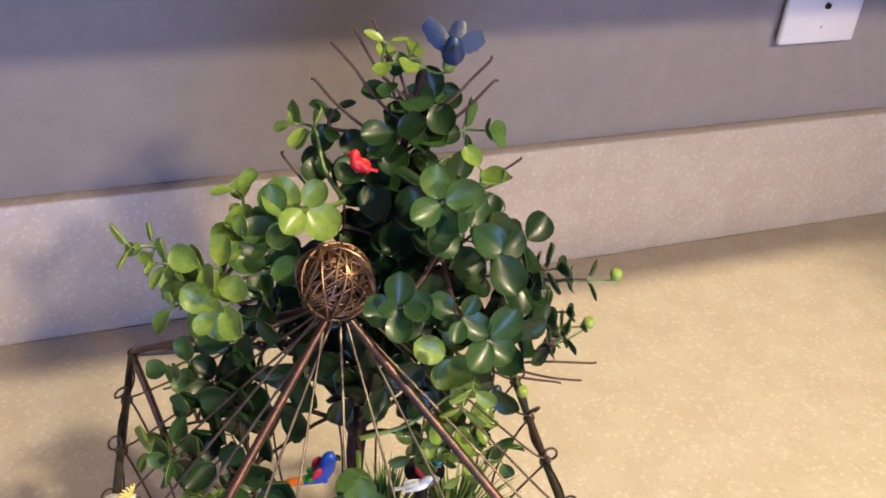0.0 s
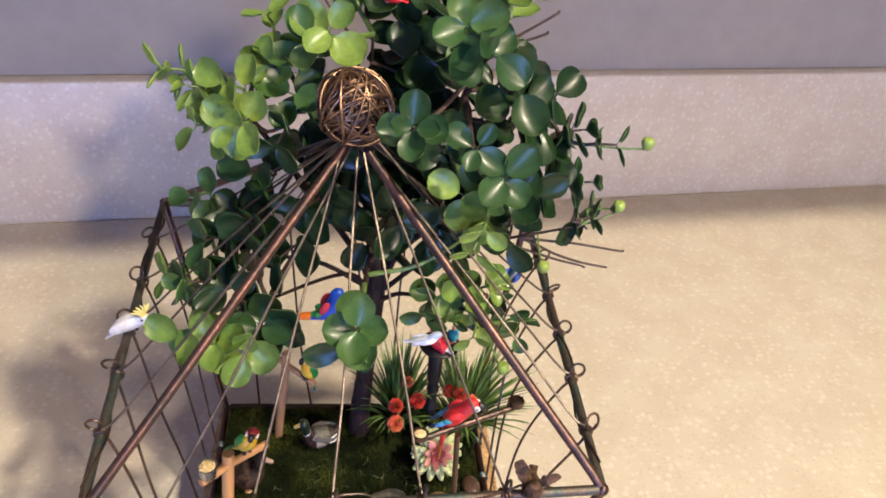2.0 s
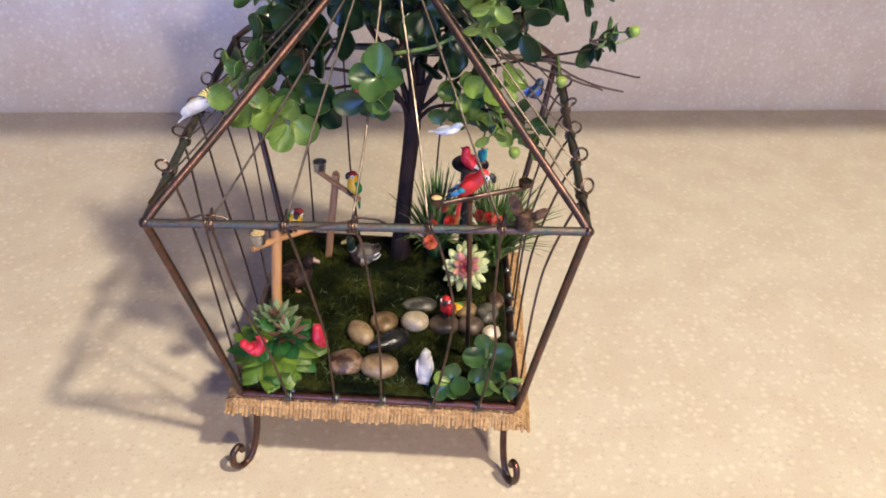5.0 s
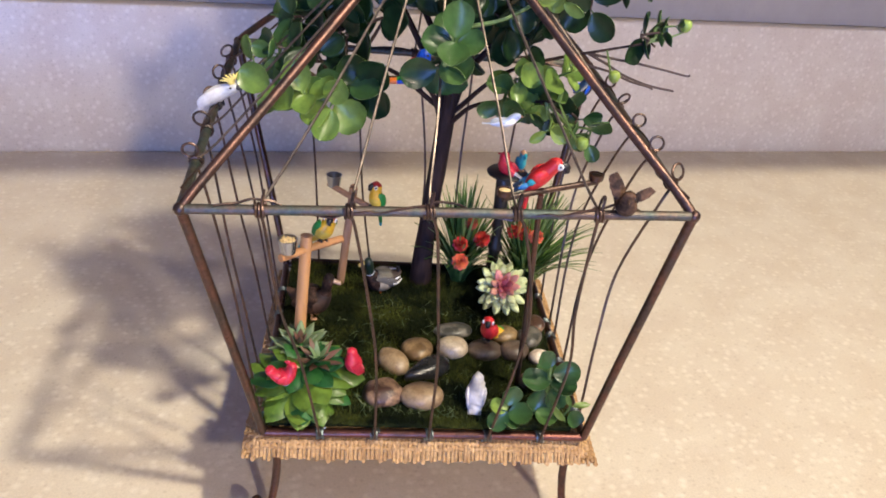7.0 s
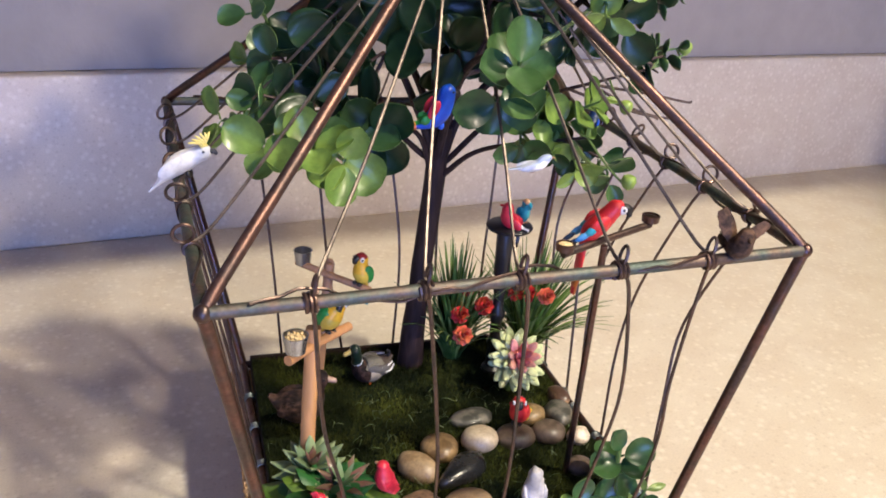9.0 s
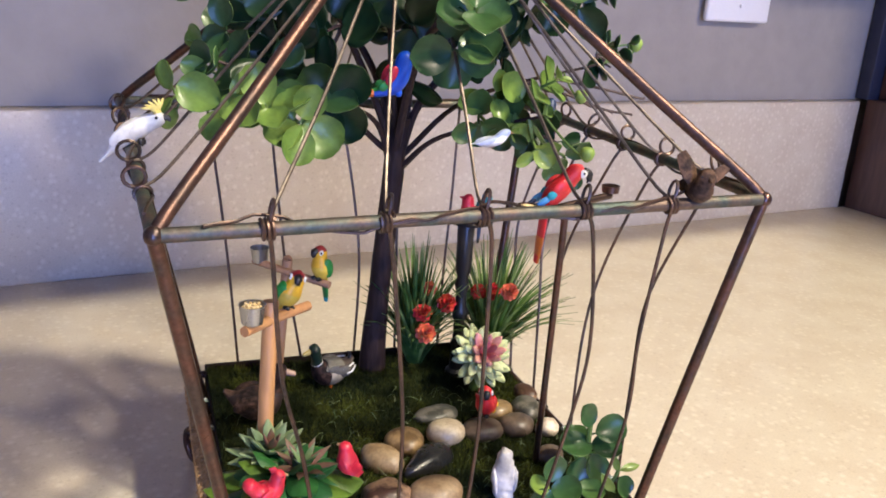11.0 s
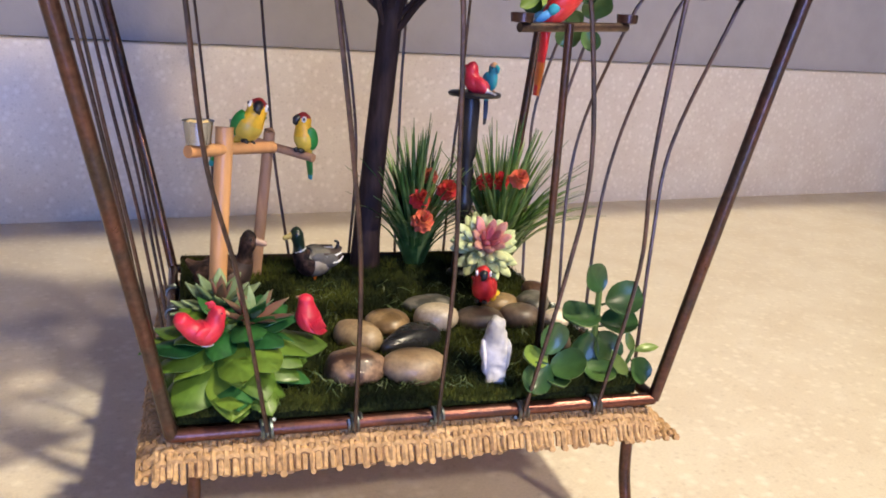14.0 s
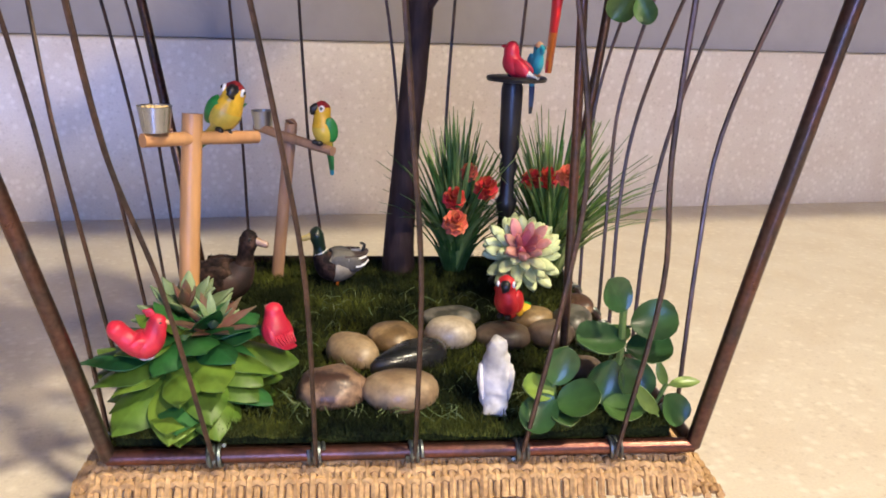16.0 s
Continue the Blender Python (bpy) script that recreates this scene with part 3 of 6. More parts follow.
seed = 100
for name, ka, kb, inset, rows in SIDES:
    axis = 0 if name in ("front", "back") else 1
    out = {"front": V(0, -1, 0), "back": V(0, 1, 0), "right": V(1, 0, 0), "left": V(-1, 0, 0)}[name]
    rail = RAIL[kb] - RAIL[ka]
    ups = [row[0] for row in rows]
    for u, high1, mid1, low1, d in rows:
        seed += 1
        high, low = along(RAIL[ka], RAIL[kb], axis, u), along(BASE[ka], BASE[kb], axis, d)
        r = random.Random(seed)
        kink = V(r.uniform(-1, 1), r.uniform(-1, 1), 0) * 1.0
        line = [low - V(0, 0, 1.2) + out * 1.6]
        for z, value, inner in ((75, low1, 0.8), (100, mid1, 1.0), (130, high1, 0.7)):
            t = (z - BASE_Z) / (RAIL_Z - BASE_Z)
            c = along(BASE[ka], BASE[kb], axis, value).lerp(along(RAIL[ka], RAIL[kb], axis, value), t)
            c.z = z
            line.append(c - out * inset * inner + out * 0.8)
        line.append(high + out * 1.6 + V(0, 0, 0.5))
        part("wire", tube(arc(line, 5), 0.5, 6), WIRE, cage)
        # Up to the top, with the bow that a bent wire keeps above the rail.
        rise = TOP + V(r.uniform(-3, 3), r.uniform(-3, 3), 1) - high
        foot = high + V(0, 0, 1.4)
        line = [foot, foot + rise * 0.06 + V(0, 0, -0.8) - out * 1.2, foot + rise * 0.3 + V(0, 0, -1.2) + kink * 0.8, foot + rise * 0.62 + kink * 0.4, foot + rise * 0.97]
        part("roof_wire", tube(arc(line, 5), 0.42, 6), ROOF_WIRE, cage)
        part("binding", coil(low, BASE[kb] - BASE[ka], 1.95, 3, 0.95, 0.45, seed), BIND, cage, "blue-grey wire binding")
        if name in ("front", "back"):
            part("binding", coil(high, rail, 1.95, 3, 0.95, 0.45, seed), WIRE, cage)
            if name == "front":
                ring = bmesh.new()
                c = high + V(0.6, 0.3, 3.2)
                sweep(ring, [c + V(0.5 * math.sin(2 * math.pi * k / 14), 1.4 * math.cos(2 * math.pi * k / 14), 2.6 * math.sin(2 * math.pi * k / 14)) for k in range(14)], 0.42, 6, closed=True)
                part("knot", ring, WIRE, cage)
        else:
            ring = bmesh.new()
            loop = r.uniform(2.1, 2.7)
            c = high + out * 1.6 + V(0, 0, 1.4 + loop)
            turn = Matrix.Rotation(r.uniform(-0.5, 0.5), 3, "X") @ Matrix.Rotation(r.uniform(-0.4, 0.4) + 0.3, 3, "Z")
            sweep(ring, [c + turn @ V(loop * math.cos(a), 0.35 * a / 6.3, loop * math.sin(a)) for a in (-1.9 + 7.6 * k / 20 for k in range(21))], 0.45, 6)
            part("wire_loop", ring, WIRE, cage, "curled wire loop")
            part("binding", coil(high, rail, 1.9, 2, 0.95, 0.42, seed), WIRE, cage)
    # A thin wire that winds from binding to binding along the rail.
    line = []
    for i in range(len(ups) * 8 + 1):
        t = 0.06 + 0.88 * i / (len(ups) * 8)
        a = i * 0.39 + 1.0
        line.append(RAIL[ka].lerp(RAIL[kb], t) + out * 1.9 * math.cos(a) + V(0, 0, 1.9 * math.sin(a) + (1.2 if name == 'front' and i % 8 in (3, 4, 5) else 0)))
    part("winding_wire", tube(arc(line, 2), 0.4, 6), WIRE, cage)

# Finial: a ball of tangled wire.
r = random.Random(5)
C = V(-1, 8, 222.5)
for k in range(58):
    axis = V(r.gauss(0, 1), r.gauss(0, 1), r.gauss(0, 1)).normalized()
    x = axis.orthogonal().normalized()
    y = axis.cross(x)
    size, lift, n = r.uniform(8.6, 12.3), r.uniform(-0.55, 0.55), 26
    rad = size * math.sqrt(1 - lift * lift)
    wob, ph = r.uniform(0.2, 0.9), r.uniform(0, 6)
    bm = bmesh.new()
    sweep(bm, [C + axis * (size * lift + wob * math.sin(3 * 2 * math.pi * i / n + ph)) + (x * math.cos(2 * math.pi * i / n) + y * math.sin(2 * math.pi * i / n)) * rad for i in range(n)], r.uniform(0.24, 0.40), 6, closed=True)
    part("finial_strand", bm, BALL, cage)
# Collar under the ball, where rods and wires meet.
part("collar", coil(TOP + V(0, 0, 1), (0, 0, 1), 4.0, 4, 1.0, 0.6), WIRE, cage)

# Scroll legs.
for k in ORDER:
    c = BASE[k]
    sx, sy = (1 if c.x > 0 else -1), (1 if c.y > 10 else -1)
    f = lambda a, b, z: V(c.x + sx * a, c.y + sy * b, z)
    turn = 0.62 if sx < 0 else 0.45
    bends = ((0, 39.5), (-0.5, 30), (0, 18), (2.5, 7), (6, 1.9), (10.5, 2.2), (13.3, 7), (12.8, 12.5), (9.8, 14), (8.3, 10.5))
    line = arc([f(-4 + turn * s, -2 + 0.9 * s, z) for s, z in bends], 5)
    part("leg", tube(line, 1.5, 10), COPPER, cage, "curled copper scroll leg")

# ---- floor of the cage ----
tray = thing("planting_tray", (0, 8, 38), "dark stained shallow wooden planting tray inside the cage", "tray")
part("bottom", box((-55.6, -44.6, 38.2), (55.6, 61.2, 42.0), 0.8), TRAY, tray)
part("back_edge", box((-55.6, 59.4, 42.5), (55.6, 61.2, 46.2), 0.5), TRAY, tray)

def moss_height(x, y):
    h = 43.6 + 1.3 * noise.noise((x * 0.05, y * 0.05, 3.1)) + 0.7 * noise.noise((x * 0.16, y * 0.16, 7.7)) + 0.02 * (y + 45)
    edge = min(55.5 - abs(x), y + 48.5, 59 - y)
    h += 1.1 * max(0.0, noise.noise((x * 0.11, y * 0.11, 4.4)))
    return h - 1.6 * math.exp(-max(edge, 0) / 2.5) + 0.9 * math.exp(-((x - 2) ** 2 + (y - 28) ** 2) / 260)


bm = bmesh.new()
nx, ny = 84, 82
grid = [[bm.verts.new((-55 + 110 * i / nx, -46.9 + 105.9 * j / ny, 0)) for j in range(ny + 1)] for i in range(nx + 1)]
for row in grid:
    for v in row:
        v.co.z = moss_height(v.co.x, v.co.y) + 0.35 * noise.noise((v.co.x * 0.7, v.co.y * 0.7, 1.0))
for i in range(nx):
    for j in range(ny):
        bm.faces.new((grid[i][j], grid[i + 1][j], grid[i + 1][j + 1], grid[i][j + 1]))
rim = [[bm.verts.new((v.co.x, v.co.y, 40.6)) for v in line] for line in ([g[0] for g in grid], [g[-1] for g in grid], grid[0], grid[-1])]
for top, low in zip(([g[0] for g in grid], [g[-1] for g in grid], grid[0], grid[-1]), rim):
    for k in range(len(top) - 1):
        bm.faces.new((top[k], top[k + 1], low[k + 1], low[k]))
moss = solid("moss_bed", bm, MOSS, "dark green moss covering the planting tray", "moss", kind="stuff")
r = random.Random(8)
verts, faces = [], []
for k in range(45000):
    x, y = r.uniform(-54.8, 54.8), r.uniform(-46.8, 58.6) if k < 38000 else r.uniform(-47.6, -45.2)
    if noise.noise((x * 0.09, y * 0.09, 5)) < r.uniform(-0.75, 0.1):
        continue
    z = moss_height(x, y) - 0.2
    a, tall, w = r.uniform(0, 6.283), r.uniform(0.7, 2.9), r.uniform(0.10, 0.22)
    lx, ly = r.uniform(-1.3, 1.3), r.uniform(-1.3, 1.3)
    n = len(verts)
    for q in range(3):
        verts.append(((x + w * math.cos(a + q * 2.094)) * MM, (y + w * math.sin(a + q * 2.094)) * MM, z * MM))
    verts.append(((x + lx) * MM, (y + ly) * MM, (z + tall) * MM))
    faces += [(n, n + 1, n + 3), (n + 1, n + 2, n + 3), (n + 2, n, n + 3)]
me = bpy.data.meshes.new("moss_fibres")
me.from_pydata(verts, [], faces)
me.materials.append(MOSS_TIP)
under(new("moss_fibres", me), moss)
# Loose pale strands that lie on the moss.
verts, faces = [], []
for k in range(330):
    x, y = r.uniform(-52, 53), -44.5 + 70 * r.random() ** 1.7
    a, length, w = r.uniform(0, 6.283), r.uniform(2.5, 6.0), r.uniform(0.07, 0.13)
    rise, n = r.uniform(0.4, 2.2), len(verts)
    for i in range(5):
        t = i / 4
        sx_, sy_ = x + length * t * math.cos(a + 0.9 * t), y + length * t * math.sin(a + 0.9 * t)
        sx_, sy_ = max(-54, min(54, sx_)), max(-45, min(58, sy_))
        z = moss_height(sx_, sy_) + 0.5 + rise * math.sin(math.pi * t)
        for q in range(3):
            verts.append(((sx_ + w * math.cos(q * 2.094 + a)) * MM, (sy_ + w * math.sin(q * 2.094 + a)) * MM, (z + w * (q == 1)) * MM))
    for i in range(4):
        for q in range(3):
            faces.append((n + 3 * i + q, n + 3 * i + (q + 1) % 3, n + 3 * i + 3 + (q + 1) % 3, n + 3 * i + 3 + q))
me = bpy.data.meshes.new("moss_strands")
me.from_pydata(verts, [], faces)
me.materials.append(MOSS_STRAND)
under(new("moss_strands", me), moss)

# Burlap under the frame: woven from crossing strands, its edge frayed and drooping.
burlap = thing("burlap_liner", (0, 8, 34), "tan frayed burlap cloth under the cage floor", "cloth")


def cloth(x, y):
    ox, oy = max(abs(x) - 54, 0), max(-46 - y, y - 60, 0)
    drop = 0.07 * ox * ox + 0.13 * oy * oy
    return 37.0 - min(drop, 6) + 0.5 * noise.noise((x * 0.07, y * 0.07, 2)) * (1 if ox + oy > 0 else 0)


def strands(values, start, stop, across, keep, step, thick):
    """Threads along one way, each bobbing over and under the others."""
    bm = bmesh.new()
    r = random.Random(31 + across)
    for n, v in enumerate(values):
        a, b = start - r.uniform(-1.0, 0.5), stop + r.uniform(-1.0, 0.5)
        for lo, hi in keep(v, a, b):
            steps = max(2, int((hi - lo) / step) * 2)
            line, shift = [], r.uniform(-0.25, 0.25)
            for i in range(steps + 1):
                u = lo + (hi - lo) * i / steps
                w = v + shift + 0.35 * noise.noise((u * 0.1, v, 9))
                x, y = (w, u) if across else (u, w)
                bob = 0.42 * math.sin(math.pi * (i * 0.5 + n + across))
                line.append((x, y, cloth(x, y) + bob))
            size = thick * r.uniform(0.85, 1.15)
            sweep(bm, line, [size * (1.0 + 0.12 * noise.noise((q[0] * 0.8, q[1] * 0.8, n))) for q in line], 6)
    return bm


def spans(limit_low, limit_high):
    """Threads over the hidden middle are cut out: only the border shows."""
    def keep(v, a, b):
        return [(a, b)] if v < limit_low or v > limit_high else [(a, min(a + 14, b)), (max(b - 14, a), b)]
    return keep


part("weft", strands([-50.6 + 1.5 * k for k in range(82)], -62, 64.5, 0, spans(-46, 60), 1.5, 0.80), BURLAP, burlap)
part("warp", strands([-61.6 + 1.5 * k for k in range(85)], -53.6, 74, 1, spans(-52, 52), 1.5, 0.76), BURLAP, burlap)
part("backing", box((-55, -46, 37.6), (55, 61, 38.1)), BURLAP, burlap)

# ---- tree ----
tree = thing("artificial_tree", (4, 45, 44), "small artificial tree with glossy round green leaves rising through the roof", "artificial tree")
TRUNK = arc([(3.4, 45.5, 42), (3.8, 45.2, 60), (5, 45, 80), (7, 45, 104), (8.5, 44.6, 126), (10, 44.5, 140)], 5)
bm = bmesh.new()
N = len(TRUNK)
sweep(bm, TRUNK, [5.4 - 1.4 * min(1, i / 7) - 0.5 * i / N for i in range(N)], 12)
for v in bm.verts:
    v.co.x += 0.35 * noise.noise((v.co.x * 0.6, v.co.y * 0.6, v.co.z * 0.07))
    v.co.y += 0.35 * noise.noise((v.co.y * 0.6, v.co.x * 0.6, v.co.z * 0.07))
part("trunk", bm, BARK, tree, "dark brown textured trunk")
BOUGHS = [
    [(9, 45, 128), (12, 44, 160), (18, 44, 200), (23, 45, 240), (30, 44, 274)],
    [(8, 45, 124), (1, 43, 144), (-16, 36, 176), (-36, 29, 210)],
    [(10, 45, 126), (18, 43, 148), (44, 37, 176), (68, 28, 204)],
    [(8, 44, 126), (8, 32, 150), (5, 8, 168), (3, -16, 176)],
    [(8, 46, 126), (4, 52, 150), (-12, 64, 180), (-26, 74, 206)],
    [(10, 44, 122), (20, 30, 136), (44, 5, 147)],
    [(7, 44, 122), (-4, 34, 142), (-40, -4, 153)],
    [(6, 44, 128), (-20, 38, 146), (-62, 33, 146)],
    [(10, 44, 126), (34, 42, 147), (84, 43, 160)],
    [(14, 44, 160), (28, 24, 205), (34, 10, 240)],
    [(9, 44, 130), (3, 38, 170), (4, 32, 236)],
]
LINES = []
for k, pts in enumerate(BOUGHS):
    line = arc(pts, 7)
    LINES.append(line)
    part("branch", tube(line, [(1.6 if k < 5 else 1.15) - 0.75 * i / len(line) if k else 3.2 - 2.3 * i / len(line) for i in range(len(line))], 7), BARK, tree)

# Anchors of the hidden leaf clusters, limb by limb.
INSIDE = [(22, 18, 171), (31, 22, 165), (37, 22, 176), (4, 18, 172), (50, 16, 215), (56, 20, 205), (44, 24, 226), (52, 14, 195), (58, 24, 190), (-30, 14, 180), (-22, 8, 170), (-38, 18, 172), (-34, 12, 164), (-30, 24, 190), (26, 12, 182), (16, 30, 225), (12, 6, 186), (-14, 14, 186)]
CORE = V(9, 42, 186)
MESHES = {}
for key, length, width, point in (("round", 13.0, 13.4, 0.0), ("oval", 12.6, 11.2, 0.05), ("small", 9.2, 7.6, 0.08), ("tip", 8.0, 4.8, 0.25)):
    for tone, m in (("dark", LEAF_DARK), ("mid", LEAF_DEEP), ("green", LEAF_MID), ("lime", LEAF_LIGHT)):
        MESHES[key, tone] = leaf_mesh("leaf", length, width, (m, LEAF_RIM), cup=0.22, bend=0.06, point=point, stalk=1.4, thick=0.8, wave=0.022, rim=1, bowl=0.09, nv=6)
rest = {"dark": ([], []), "mid": ([], []), "green": ([], []), "lime": ([], [])}
count = 0


def put_leaf(key, tone, m, single, size=1.0):
    """A leaf of the tree: a part of its own, or one of the hidden rest."""
    global count
    if single and count < 296:
        count += 1
        piece("leaf", MESHES[key, tone], tree, metres(m, size))
        return
    me, (vs, fs) = MESHES[key, tone], rest[tone]
    n, k = len(vs), metres(m, size)
    vs.extend((k @ v.co)[:] for v in me.vertices)
    fs.extend(tuple(n + i for i in f.vertices) for f in me.polygons)


r = random.Random(12)


def cluster(at, tone, keys, reach=1.0, single=True, twig=True, out=None, size=1.0, loose=1.0):
    """Opposite pairs of leaves, each turned a quarter from the last, along a sprig that points outwards."""
    at = Vector(at)
    axis = (out or ((at - CORE).normalized() * 0.9 + V(0, -0.42, 0.18))).normalized()
    axis = (axis + V(r.uniform(-0.25, 0.25), r.uniform(-0.25, 0.25), r.uniform(-0.2, 0.2)) * loose).normalized()
    start = min((q for line in LINES for q in line), key=lambda q: (q - at).length + 0.2 * max(0, q.z - at.z))
    if twig:
        mid = start.lerp(at, 0.5) + V(0, 0, -0.06 * (at - start).length)
        line = arc([start, mid, at - axis * 5 * reach, at + axis * 4 * reach], 4)
        part("twig", tube(line, [0.85 - 0.5 * i / len(line) for i in range(len(line))], 5), STEM if tone in ("lime", "green") else TWIG, tree)
    side = axis.orthogonal().normalized()
    side = Matrix.Rotation(r.uniform(0, 6.28), 3, axis) @ side
    for i, key in enumerate(keys):
        along_axis = (-5 + 9 * i / max(1, len(keys) - 1)) * reach
        open_up = 0.25 + 0.22 * i
        for s in (1, -1):
            d = (side * s + axis * open_up + V(0, 0, -0.10)).normalized()
            up = (axis - d * axis.dot(d)).normalized() + V(r.uniform(-0.35, 0.35), r.uniform(-0.35, 0.35), r.uniform(-0.15, 0.35))
            put_leaf(key, tone, facing(at + axis * along_axis + d * 0.3, d, up), single, size * r.uniform(0.82, 1.08))
        side = Matrix.Rotation(radians(90 + r.uniform(-20, 20)), 3, axis) @ side


VIEWER = V(-0.08, -0.78, 0.62)
LEFT, RIGHT, UP, LOW = V(-0.9, -0.25, 0.3), V(0.92, -0.25, 0.2), V(0.05, -0.3, 0.95), V(-0.2, -0.8, -0.25)
BIG, MID, FINE = ("round", "oval", "small"), ("oval", "oval", "small"), ("oval", "small", "tip")
# Rosettes that look out over the front of the roof: place, axis, tone, leaves, size.
for at, out, tone, keys, size in (
    ((1, -37, 176), VIEWER, "green", ("round", "round", "oval"), 0.78), ((-2, -34, 170), LOW, "mid", ("round", "oval"), 0.8),
    ((15, -13, 227), VIEWER, "mid", BIG, 0.8), ((-43, -14, 150), VIEWER, "lime", ("round", "round", "oval"), 0.84),
    ((-52, -11, 151), V(-0.5, -0.7, 0.3), "lime", ("round", "oval"), 0.82), ((-35, -13, 148), V(0.0, -0.95, 0.1), "lime", ("round", "oval"), 0.84),
    ((-30, -6, 150), VIEWER, "mid", ("round", "oval"), 0.84), ((-24, -4, 152), V(-0.1, -0.9, 0.1), "dark", ("round", "round"), 0.95)):
    cluster(at, tone, keys, 0.6, size=size, out=out, loose=0.4)
# The lime sprigs beside the ball, which reach out over the back rail.
for at, out, tone, keys, size in (
    ((-9, 23, 239), VIEWER, "lime", ("round", "oval"), 0.86), ((-16, 26, 233), VIEWER, "green", ("oval", "oval"), 0.86),
    ((-26, 31, 224), V(-0.4, -0.7, 0.5), "lime", MID, 0.86), ((-20, 27, 216), VIEWER, "green", ("oval", "oval"), 0.9),
    ((-28, 40, 235), V(-0.3, -0.2, 0.9), "lime", ("oval", "small"), 0.82), ((-42, 27, 213), LEFT, "lime", ("oval", "oval", "small", "tip"), 1.0), ((-37, 20, 222), V(-0.6, -0.5, 0.5), "lime", ("oval", "oval"), 0.86),
    ((-34, 10, 215), V(-0.4, -0.7, 0.2), "lime", MID, 0.86), ((-52, 36, 214), LEFT, "lime", ("small", "small", "tip"), 1.0), ((-47, 22, 208), V(-0.7, -0.6, 0.1), "lime", ("oval", "small"), 0.9),
    ((-60, 42, 217), LEFT, "lime", ("tip", "tip", "tip"), 1.0), ((-24, 20, 206), LOW, "dark", ("round", "oval"), 0.85)):
    cluster(at, tone, keys, 0.8, size=size, out=out, loose=0.5)
# Above the roof, to the tip.
for at, out, tone, keys, size in (
    ((29, 5, 249), VIEWER, "green", ("round", "oval"), 0.84), ((35, 4, 243), V(0.4, -0.8, 0.3), "mid", ("round", "oval"), 0.86), ((41, 9, 254), UP, "lime", ("small", "small"), 0.9),
    ((25, 20, 233), VIEWER, "dark", ("round", "round"), 0.95), ((28, 24, 240), UP, "dark", ("round", "oval"), 0.9), ((45, 9, 229), V(0.3, -0.75, 0.55), "dark", ("round", "oval"), 1.0),
    ((60, 28, 218), V(0.7, -0.5, 0.4), "dark", ("oval", "oval"), 0.85), ((0, 51, 241), V(-0.3, -0.6, 0.6), "dark", ("oval", "oval"), 0.84), ((-7, 49, 254), LEFT, "lime", ("small", "small", "tip"), 0.9),
    ((2, 50, 256), UP, "dark", ("small", "tip"), 0.9), ((35, 50, 260), VIEWER, "dark", ("round", "oval"), 0.8), ((31, 45, 249), V(0.2, -0.7, 0.5), "dark", ("round", "oval"), 0.86),
    ((49, 52, 249), V(0.8, -0.4, 0.2), "green", ("oval", "oval"), 0.8), ((21, 39, 254), V(-0.3, -0.6, 0.7), "dark", ("oval", "oval"), 0.9), ((21, 45, 267), V(-0.2, -0.3, 0.9), "mid", ("oval", "small"), 0.86),
    ((18, 45, 279), UP, "lime", ("small", "tip"), 0.85), ((27, 46, 279), V(0.4, -0.3, 0.8), "lime", ("small",), 0.85), ((12, 40, 246), VIEWER, "dark", ("oval", "oval"), 0.85), ((40, 38, 236), VIEWER, "dark", ("oval", "oval"), 0.9)):
    cluster(at, tone, keys, 0.8, size=size, out=out, loose=0.5)
# Over the other slope of the roof, out to the side.
for at, out, tone, keys, size in (
    ((33, -10, 220), V(0.1, -0.85, 0.4), "mid", ("oval", "small"), 0.85), ((42, -8, 209), VIEWER, "mid", ("round", "oval"), 0.86), ((32, -6, 202), V(-0.3, -0.75, 0.5), "lime", ("oval", "oval"), 0.84),
    ((38, -11, 196), LOW, "lime", ("oval", "small"), 0.86), ((36, -9, 187), LOW, "lime", ("small", "tip"), 0.9), ((24, 0, 214), V(0.1, -0.9, 0.3), "dark", ("round", "oval"), 0.85),
    ((70, 25, 209), RIGHT, "dark", ("oval", "oval", "small"), 0.86), ((62, 25, 200), V(0.7, -0.6, 0.1), "dark", ("oval", "oval"), 0.86), ((82, 24, 205), RIGHT, "mid", ("small", "tip"), 0.9),
    ((69, 31, 185), RIGHT, "dark", ("oval", "oval"), 0.84), ((78, 30, 187), RIGHT, "mid", ("small", "small"), 0.85), ((85, 42, 164), RIGHT, "dark", ("oval", "small"), 0.84), ((92, 46, 166), RIGHT, "green", ("small", "tip"), 0.84), ((86, 45, 160), V(0.5, -0.6, -0.3), "dark", ("oval",), 0.85),
    ((48, 4, 196), VIEWER, "dark", ("round", "oval"), 0.85), ((50, 6, 181), LOW, "dark", ("oval", "oval"), 0.85)):
    cluster(at, tone, keys, 0.8, size=size, out=out, loose=0.5)
